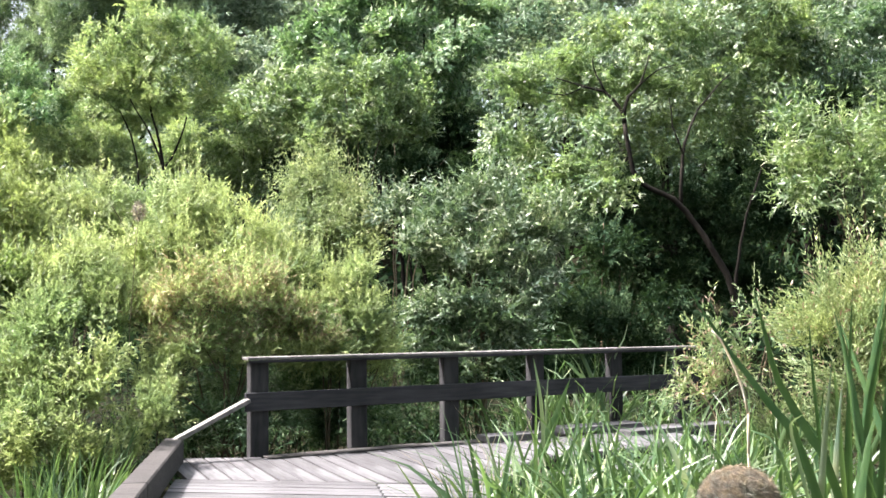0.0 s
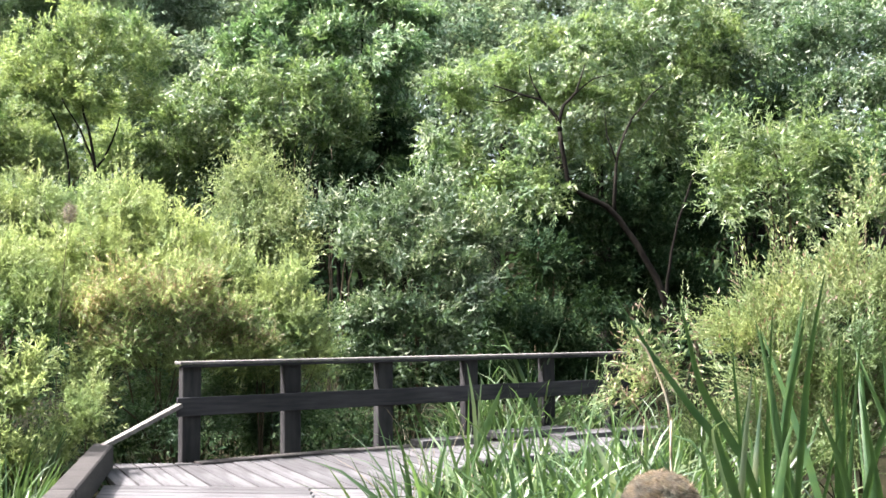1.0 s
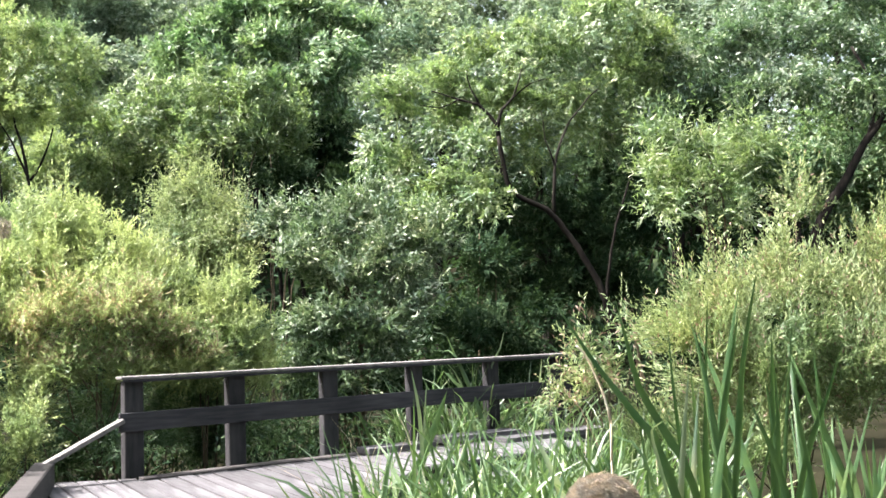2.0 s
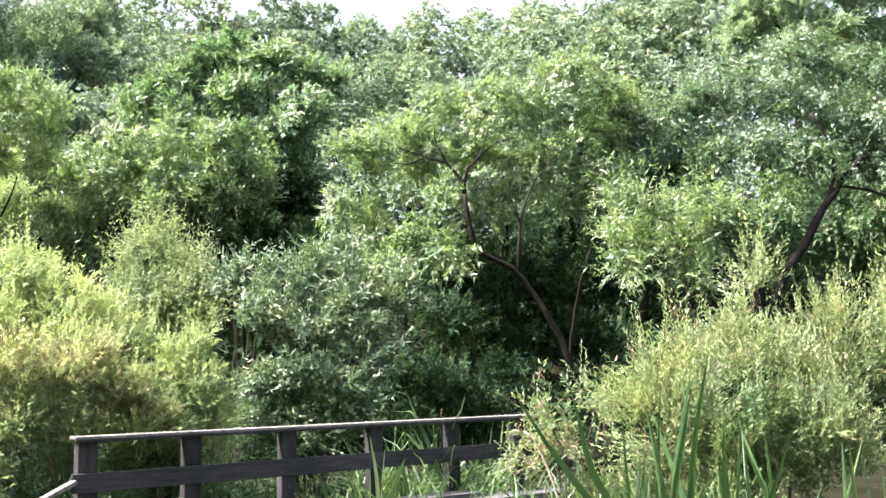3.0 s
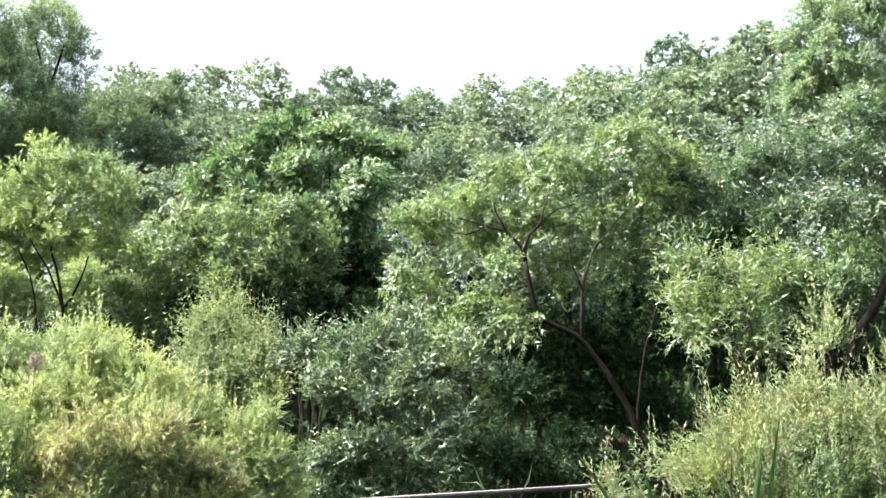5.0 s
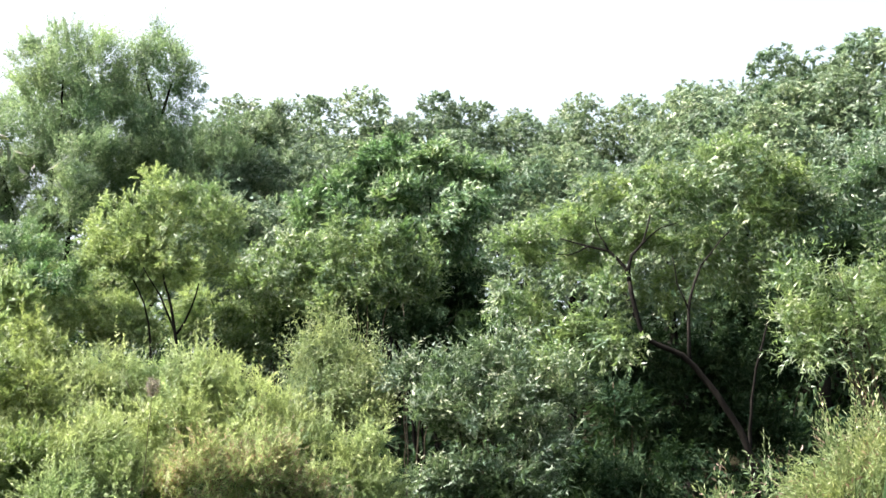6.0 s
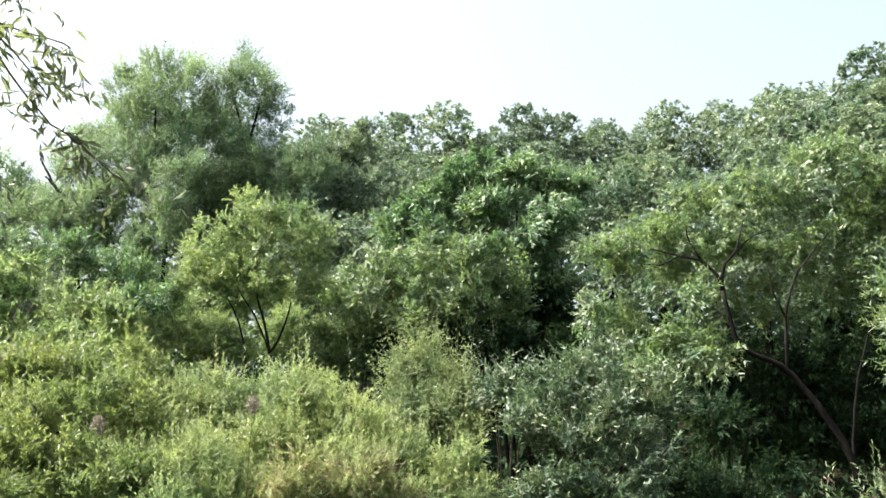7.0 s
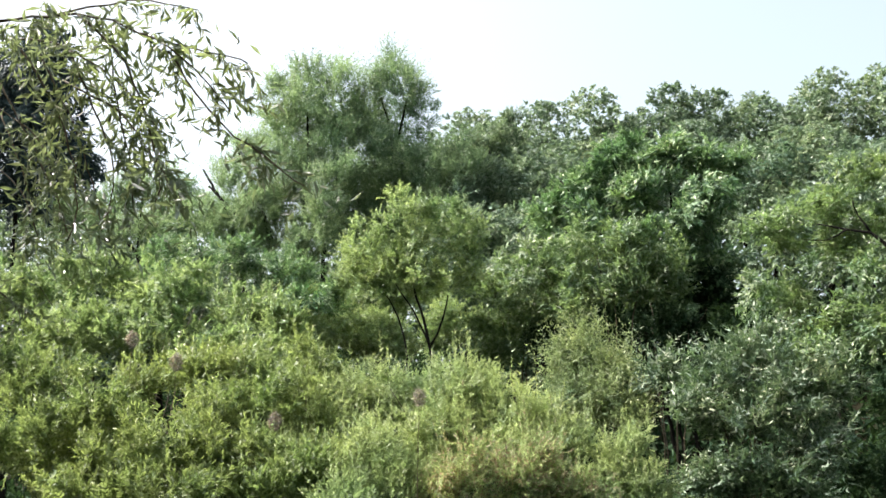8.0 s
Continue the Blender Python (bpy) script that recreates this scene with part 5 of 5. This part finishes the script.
def reed_plume(label, head, size, count, length, width, fall, seed, lean=(0.1, 0.05)):
    rng = np.random.default_rng(seed)
    x, y, z = head
    fx, fy = x - lean[0], y - lean[1]
    fz = ground_z(fx, fy)
    root = thing("reed_plume", label, "reed", (fx, fy, fz), "reed plumes")
    top = (x - fx, y - fy, z - fz)
    limb("stalk", [(0, 0, -0.05), (top[0] * 0.3, top[1] * 0.3, top[2] * 0.6), top], 0.005, 0.003, TWIG, root, rng, 5, 0.2, 0.002)
    triangle_object("head", plume_head(rng, top, size, count, length, width, fall), LEAF["plume"], root, "fluffy brown seed head")
    return root


def undergrowth(seed, count):
    """Low leaves and ferns on the marsh floor between the shrubs."""
    rng = np.random.default_rng(seed)
    chunks = []
    xy = np.stack([rng.uniform(-17, 14, size=count), rng.uniform(10.2, 36, size=count)], axis=1)
    xy = xy[np.abs(xy[:, 0]) < xy[:, 1] * 0.62 + 1.5]
    dense = np.stack([rng.uniform(-4.5, 8.5, size=count // 2), rng.uniform(9.8, 17.5, size=count // 2)], axis=1)
    xy = np.concatenate([xy, dense])
    over = (-(xy[:, 0] + 2.25) * RAIL_V.x - (xy[:, 1] - 10.47) * RAIL_V.y)
    xy = xy[(over > 0.25) | (xy[:, 0] < kerb_x(10.4) - 0.4)]
    xy = xy[((xy[:, 0] - 3.4) / 2.6) ** 2 + ((xy[:, 1] - 18.0) / 3.2) ** 2 > 1.0]      # kept bare so the near-black earth deepens the hollow under the leaning willow
    for x, y in xy:
        z = ground_z(x, y)
        m = 14
        h = rng.uniform(0.2, 0.75)
        p = np.array([x, y, z]) + rng.normal(size=(m, 3)) * np.array([0.22, 0.22, 0.0]) + np.stack([np.zeros(m), np.zeros(m), rng.uniform(0, h, size=m)], axis=1)
        ax = unit(rng.normal(size=(m, 3)) * 0.8 + np.array([0, 0, 0.3]))
        chunks.append(blades(p, ax, rng.normal(size=(m, 3)) * 0.6 + np.array([0, 0, 1.0]), rng.uniform(0.07, 0.17, size=m), rng.uniform(0.02, 0.05, size=m)))
    ob = leaf_object("undergrowth", np.concatenate(chunks), LEAF["shade_toned"])
    tagged(ob, "low undergrowth coloured dark for shade on the marsh floor", "undergrowth", kind="stuff")


def bank_scrub(seed, count):
    """Dense low scrub under the trees of the bank."""
    rng = np.random.default_rng(seed)
    chunks = []
    for _ in range(count):
        y = rng.uniform(27.5, 64)
        x = rng.uniform(-1.12, 0.72) * y
        h, w, m = rng.uniform(1.4, 4.4), rng.uniform(0.9, 1.7), 44
        q = unit(rng.normal(size=(m, 3)) + np.array([0, -0.2, 0.5])) * np.array([w, w, h]) * rng.uniform(0.5, 1.0, size=(m, 1))
        q[:, 2] = np.abs(q[:, 2])
        p = np.array([x, y, ground_z(x, y)]) + q
        ax = unit(rng.normal(size=(m, 3)) + np.array([0, 0, -0.2]))
        chunks.append(blades(p, ax, rng.normal(size=(m, 3)) * 0.6 + np.array([0, 0, 1.0]), rng.uniform(0.3, 0.55, size=m), rng.uniform(0.13, 0.24, size=m)))
    ob = leaf_object("bank_scrub", np.concatenate(chunks), LEAF["shade_toned"])
    tagged(ob, "dense scrub coloured dark for shade under the trees of the bank", "undergrowth", kind="stuff")


def ridge_thicket(seed, count):
    """Tall thicket along the crest of the bank, behind its trees."""
    rng = np.random.default_rng(seed)
    chunks = []
    for _ in range(count):
        y = rng.uniform(57, 68)
        x = rng.uniform(-0.85, 0.72) * y
        h, w, m = rng.uniform(5.0, 10.0), rng.uniform(1.6, 2.6), 70
        q = unit(rng.normal(size=(m, 3)) + np.array([0, -0.2, 0.4])) * np.array([w, w, h]) * rng.uniform(0.4, 1.0, size=(m, 1))
        q[:, 2] = np.abs(q[:, 2])
        p = np.array([x, y, ground_z(x, y)]) + q
        ax = unit(rng.normal(size=(m, 3)) + np.array([0, 0, -0.2]))
        chunks.append(blades(p, ax, rng.normal(size=(m, 3)) * 0.6 + np.array([0, 0, 1.0]), rng.uniform(0.5, 0.9, size=m), rng.uniform(0.25, 0.42, size=m)))
    ob = leaf_object("ridge_thicket", np.concatenate(chunks), LEAF["far"])
    tagged(ob, "tall grey-green thicket along the crest of the bank", "undergrowth", kind="stuff")


def overhanging_willow():
    """A willow beside the boardwalk: trunk out of the way, one limb reaching across with hanging leafy twigs."""
    rng = np.random.default_rng(77)
    bx, by = -3.3, 2.0
    bz = ground_z(bx, by)
    root = thing("overhanging_willow", "willow beside the boardwalk with narrow leaves hanging from thin arching twigs", "tree", (bx, by, bz))
    o = np.array([bx, by, bz])
    limb("trunk", [np.array(p) - o for p in ((-3.3, 2.0, -0.5), (-3.35, 2.0, 1.2), (-3.2, 2.05, 2.4), (-3.25, 2.0, 4.2))], 0.13, 0.06, BARK, root, rng)
    twigs = [
        ([(-2.76, 2.35, 3.19), (-2.38, 2.35, 3.19), (-2.07, 2.35, 3.16), (-1.83, 2.35, 3.05), (-1.64, 2.35, 2.90), (-1.51, 2.35, 2.73)], 0.011, 2),
        ([(-2.90, 2.50, 3.19), (-2.45, 2.50, 3.20), (-2.21, 2.50, 3.12), (-1.99, 2.50, 2.95), (-1.85, 2.50, 2.77)], 0.009, 2),
        ([(-2.45, 2.50, 3.20), (-2.33, 2.50, 3.04), (-2.22, 2.50, 2.82), (-2.16, 2.50, 2.62), (-2.19, 2.50, 2.43)], 0.006, 1),
        ([(-2.07, 2.35, 3.16), (-1.93, 2.35, 3.01), (-1.82, 2.35, 2.81), (-1.76, 2.35, 2.59), (-1.77, 2.35, 2.47)], 0.005, 1),
        ([(-1.83, 2.35, 3.05), (-1.66, 2.35, 2.97), (-1.52, 2.35, 2.92), (-1.45, 2.35, 2.88)], 0.004, 1),
    ]
    lesser = [
        ([(-2.97, 2.70, 3.12), (-2.63, 2.70, 3.02), (-2.44, 2.70, 2.84), (-2.37, 2.70, 2.59)], 0.007, 2),
        ([(-3.00, 2.80, 3.01), (-2.72, 2.80, 2.84), (-2.57, 2.80, 2.64), (-2.54, 2.80, 2.50)], 0.006, 2),
        ([(-1.73, 2.35, 2.97), (-1.59, 2.35, 2.75), (-1.45, 2.35, 2.61), (-1.34, 2.35, 2.52), (-1.27, 2.35, 2.46)], 0.004, 0),
        ([(-2.21, 2.50, 3.12), (-2.10, 2.50, 2.89), (-2.02, 2.50, 2.66), (-2.04, 2.50, 2.48)], 0.005, 1),
        ([(-2.28, 2.40, 3.21), (-2.06, 2.40, 3.21), (-1.84, 2.40, 3.19), (-1.65, 2.40, 3.12)], 0.005, 1),
        ([(-2.87, 2.60, 2.41), (-2.62, 2.60, 2.35), (-2.48, 2.60, 2.27), (-2.44, 2.60, 2.20)], 0.005, 2),
    ]
    finer = [
        ([(-2.49, 2.60, 3.30), (-2.30, 2.60, 2.98), (-2.17, 2.60, 2.66), (-2.13, 2.60, 2.48)], 0.005, 1),
        ([(-2.71, 2.70, 3.24), (-2.52, 2.70, 2.91), (-2.39, 2.70, 2.66), (-2.33, 2.70, 2.50)], 0.005, 1),
        ([(-2.09, 2.55, 3.19), (-2.04, 2.55, 2.92), (-1.99, 2.55, 2.67), (-1.97, 2.55, 2.51)], 0.004, 1),
        ([(-2.69, 2.75, 3.05), (-2.58, 2.75, 2.81), (-2.52, 2.75, 2.58)], 0.004, 1),
        ([(-2.23, 2.50, 3.01), (-2.03, 2.50, 2.88), (-1.88, 2.50, 2.70), (-1.81, 2.50, 2.57)], 0.004, 1),
    ]
    hub = np.array((-3.2, 2.05, 2.4))
    lv = []
    for pts, r0, leafy in twigs + lesser + finer:
        ps = [np.array(p) - o for p in pts]
        if leafy == 2:
            ps = [hub - o] + ps
        limb("branch", ps, r0, 0.0022, TWIG, root, rng, 5, 0.06, 0.004)
        line = resample(ps, 0.035, rng, 0.006)
        for i, q in enumerate(line):
            if q[0] + bx < -2.6:
                continue
            for _ in range(3):
                # a small side twig that hangs
                if rng.random() < 0.44:
                    d = unit(rng.normal(size=3) * np.array([0.7, 0.7, 0.3]) + np.array([0.25, 0, -0.45]))
                    n = rng.integers(6, 12)
                    ln = rng.uniform(0.08, 0.24)
                    for k in range(n):
                        lv.append((q + d * ln * (k + 0.5) / n + np.array([0, 0, -0.25 * ln * (k / n) ** 2]), d * 0.5 + rng.normal(size=3) * 0.6 + np.array([0, 0, -0.45])))
    base = np.array([a for a, _ in lv])
    ax = unit(np.array([b for _, b in lv]))
    n = len(base)
    s = rng.uniform(0.6, 1.2, size=n)
    corners = blades(base, ax, rng.normal(size=(n, 3)), 0.058 * s, 0.0135 * s)
    # the rest of its crown, over the trunk
    top = [(-0.5, -0.3, 4.3, 1.1, 1.1, 0.9), (-0.9, 0.2, 3.4, 0.8, 0.8, 0.6), (0.1, -0.8, 3.5, 0.8, 0.8, 0.6)]
    rest = foliage(rng, knobbly(top, rng), (0.11, 0.032), cover=0.9, clump=0.3, twig=0.5, rise=0.1, droop=0.4, hang=0.5, inner=0.05)
    triangle_object("crown", np.concatenate([corners, rest]), LEAF["near"], root)


RUSHES = [
    ([(1.69, 4.40, -0.33), (1.42, 4.40, 0.75), (1.27, 4.40, 1.02), (1.10, 4.40, 1.25), (0.92, 4.40, 1.54)], 0.048, 0.35, "rush"),
    ([(1.80, 4.46, -0.33), (1.55, 4.46, 0.67), (1.46, 4.46, 0.87), (1.32, 4.46, 1.12), (1.27, 4.46, 1.32), (1.22, 4.46, 1.54)], 0.043, 0.20, "rush"),
    ([(1.70, 4.84, -0.33), (1.61, 4.84, 0.90), (1.59, 4.84, 1.17), (1.58, 4.84, 1.41)], 0.027, 0.40, "rush"),
    ([(1.89, 4.65, -0.33), (1.73, 4.65, 0.82), (1.70, 4.65, 1.08), (1.67, 4.65, 1.27), (1.63, 4.65, 1.43)], 0.036, -0.30, "grass"),
    ([(1.67, 4.84, -0.33), (1.75, 4.84, 0.95), (1.77, 4.84, 1.28), (1.79, 4.84, 1.54)], 0.027, 0.30, "rush"),
    ([(1.62, 4.71, -0.33), (1.76, 4.71, 0.75), (1.80, 4.71, 1.07), (1.85, 4.71, 1.34), (1.90, 4.71, 1.57)], 0.040, -0.50, "rush"),
    ([(1.68, 4.59, -0.33), (1.81, 4.59, 0.82), (1.85, 4.59, 1.18), (1.90, 4.59, 1.45), (1.95, 4.59, 1.67)], 0.038, 0.20, "rush"),
]
RUSHES_BEYOND = [
    ([(1.68, 4.59, -0.33), (1.62, 4.59, 0.88), (1.61, 4.59, 1.08), (1.60, 4.59, 1.20)], 0.030, 0.40, "grass"),
    ([(2.26, 4.65, -0.33), (2.17, 4.65, 0.65), (2.14, 4.65, 0.97), (2.13, 4.65, 1.25)], 0.034, -0.20, "rush"),
    ([(1.90, 4.53, -0.33), (1.97, 4.53, 0.65), (1.99, 4.53, 0.98), (1.98, 4.53, 1.26)], 0.036, 0.30, "rush"),
    ([(1.87, 4.59, -0.33), (2.11, 4.59, 0.64), (2.18, 4.59, 0.87), (2.26, 4.59, 1.05), (2.36, 4.59, 1.32)], 0.038, 0.20, "rush"),
    ([(2.17, 4.34, -0.33), (1.92, 4.34, 0.68), (1.85, 4.34, 0.90), (1.78, 4.34, 1.07)], 0.038, 0.10, "rush"),
    ([(1.72, 4.84, -0.33), (1.49, 4.84, 0.58), (1.38, 4.84, 0.84), (1.20, 4.84, 0.88)], 0.025, 0.50, "grass"),
    ([(1.41, 4.34, -0.33), (1.61, 4.34, 0.66), (1.65, 4.34, 0.88), (1.69, 4.34, 1.00)], 0.036, -0.60, "rush"),
]
LOW_BLADES = [
    ([(1.69, 4.20, -0.33), (1.40, 4.20, 0.63), (1.33, 4.20, 0.85), (1.30, 4.20, 0.98)], 0.050, 0.20, "rush"),
    ([(2.02, 4.60, -0.33), (1.79, 4.60, 0.56), (1.71, 4.60, 0.90), (1.69, 4.60, 1.07), (1.63, 4.60, 1.42)], 0.040, -0.20, "rush"),
    ([(1.71, 4.50, -0.33), (1.71, 4.50, 0.58), (1.71, 4.50, 0.94), (1.78, 4.50, 1.30), (1.81, 4.50, 1.46)], 0.040, 0.30, "rush"),
    ([(1.37, 4.40, -0.33), (1.47, 4.40, 0.69), (1.50, 4.40, 0.97), (1.53, 4.40, 1.21)], 0.034, 0.10, "pale"),
    ([(1.49, 4.50, -0.33), (1.56, 4.50, 0.67), (1.58, 4.50, 0.89), (1.61, 4.50, 1.15)], 0.030, -0.20, "pale"),
    ([(1.58, 4.30, -0.33), (1.38, 4.30, 0.66), (1.32, 4.30, 0.91), (1.33, 4.30, 0.97), (1.39, 4.30, 1.00)], 0.022, 0.50, "pale"),
]
REED_BLADES = [
    ([(0.42, 8.90, -0.33), (0.60, 8.90, 0.25), (0.73, 8.90, 0.56), (0.85, 8.90, 0.87)], 0.085, 0.10, "grass"),
    ([(0.63, 8.80, -0.33), (0.61, 8.80, 0.26), (0.59, 8.80, 0.69), (0.53, 8.80, 1.06)], 0.040, 0.40, "pale"),
    ([(0.57, 8.90, -0.33), (0.62, 8.90, 0.25), (0.65, 8.90, 0.73), (0.67, 8.90, 0.95)], 0.022, 0.20, "pale"),
    ([(1.26, 7.20, -0.33), (1.13, 7.20, 0.12), (1.02, 7.20, 0.39), (0.96, 7.20, 0.62)], 0.030, 0.20, "grass"),
]
RAIL_BLADES = [
    ([(1.82, 12.90, -0.33), (1.59, 12.90, 0.43), (1.33, 12.90, 1.05), (1.22, 12.90, 1.33)], 0.055, 0.20, "grass"),
    ([(1.82, 12.90, -0.33), (1.59, 12.90, 0.43), (1.33, 12.90, 1.05), (1.18, 12.90, 1.11), (1.00, 12.90, 1.12)], 0.050, 0.50, "grass"),
    ([(1.82, 12.95, -0.33), (1.60, 12.95, 0.42), (1.32, 12.95, 0.71), (1.18, 12.95, 0.85), (1.07, 12.95, 0.64)], 0.050, 0.40, "grass"),
    ([(1.63, 13.10, -0.33), (1.72, 13.10, 0.27), (1.80, 13.10, 0.84), (1.94, 13.10, 1.12), (2.00, 13.10, 1.35)], 0.035, 0.20, "pale"),
]
rush_clump("tall stiff broad-bladed green rushes beside the boardwalk", (2.0, 4.6), RUSHES + RUSHES_BEYOND, 18, 0.5, 1.95, 0.040, 21)
rush_clump("thick clump of broad green rushes further along the bank", (2.75, 4.75), [], 56, 0.6, 1.85, 0.036, 22)
rush_clump("low broad rush blades with pale undersides among the grass", (1.75, 4.45), LOW_BLADES, 8, 0.4, 1.1, 0.034, 23)
rush_clump("reed tuft with bright and faded blades in front of the railing", (0.85, 8.8), REED_BLADES, 6, 0.25, 1.0, 0.03, 24)
rush_clump("reed tuft behind the railing arching over the capping", (1.75, 12.95), RAIL_BLADES, 5, 0.2, 1.0, 0.03, 25)
grass_patch("reed_grass", "bright green reed grass growing up in front of the platform", [(0.45, 7.2, 0.55, 0.9, 3), (1.35, 7.6, 0.6, 1.2, 3.5), (2.2, 8.2, 0.7, 1.4, 3), (1.2, 6.0, 0.6, 0.6, 1.2), (2.9, 9.4, 0.7, 1.2, 1.5)], 760, 1.30, 0.030, 0.7, 0.9, "grass", 31)
grass_patch("sedge", "broad arching green sedge blades in front of the platform", [(0.75, 6.7, 0.6, 0.8, 3), (1.6, 7.0, 0.6, 0.9, 3), (2.3, 7.8, 0.6, 1.0, 2)], 330, 1.22, 0.044, 0.6, 1.3, "grass", 37)
grass_patch("meadow_grass", "short pale grass drooping over the platform edge", [(0.5, 7.8, 0.6, 0.8, 2), (1.5, 8.3, 0.8, 1.0, 3), (2.6, 9.2, 0.8, 1.2, 2)], 800, 0.95, 0.018, 1.1, 1.1, "grass", 35)
grass_patch("reed_grass", "green reed grass behind the railing", [(0.75, 12.9, 0.45, 0.3, 1.5), (1.5, 13.4, 0.6, 0.4, 3), (2.5, 14.2, 0.8, 0.5, 2.5)], 330, 1.45, 0.036, 0.8, 0.9, "grass", 32)
grass_patch("reed_grass", "fresh green grass outside the kerb", [(-3.5, 9.3, 0.3, 0.8, 2), (-3.25, 8.2, 0.3, 0.6, 1.5)], 420, 0.86, 0.026, 0.6, 0.5, "grass", 33)
grass_patch("dry_grass", "dry straw-coloured stalks among the green grass", [(0.35, 7.9, 0.5, 0.6, 2), (1.5, 7.6, 1.0, 1.0, 2), (0.9, 13.6, 1.2, 0.5, 1)], 60, 1.2, 0.007, 0.5, 0.4, "straw", 34)
STALK = [(0.97, 3.65, -0.33), (0.97, 3.65, 0.93), (0.97, 3.65, 1.06), (0.95, 3.65, 1.16), (0.91, 3.65, 1.26), (0.88, 3.65, 1.32), (0.85, 3.65, 1.35)]
dry_stalk = thing("dry_reed_stalk", "pale dry reed stalk arching over the grass", "reed", (STALK[0][0], STALK[0][1], ground_z(STALK[0][0], STALK[0][1])))
limb("stalk", [np.array(p) - np.array(dry_stalk.location) for p in STALK], 0.007, 0.004, LEAF["straw"], dry_stalk, np.random.default_rng(5), 6, 0.08, 0.0)
reed_plume("large fluffy grey-brown reed plume drooping beside the rushes", (0.885, 3.50, 0.785), (0.135, 0.10, 0.115), 44000, 0.024, 0.0012, (0.75, -0.1, -0.5), 41)
for seed, head in enumerate(((-7.40, 11.0, 3.60), (-6.77, 11.0, 3.26), (-3.71, 11.3, 2.62), (-5.25, 10.6, 2.41))):
    reed_plume("faded brown fluffy reed seed head above the willow scrub", head, (0.065, 0.065, 0.10), 420, 0.05, 0.009, (0.0, 0.0, -0.3), 50 + seed)
grass_patch("marsh_grass", "rough green grass on the marsh floor beside the boardwalk", [(3.2, 5.5, 1.6, 3.0, 3), (4.5, 1.0, 2.6, 3.5, 3), (-5.2, 3.0, 3.0, 5.0, 4), (1.5, -4.5, 4.0, 2.2, 3), (-6.5, 8.0, 2.0, 2.5, 2)], 3200, 0.6, 0.024, 0.8, 0.7, "grass", 36)
undergrowth(61, 3000)
bank_scrub(62, 1750)
ridge_thicket(63, 260)
overhanging_willow()
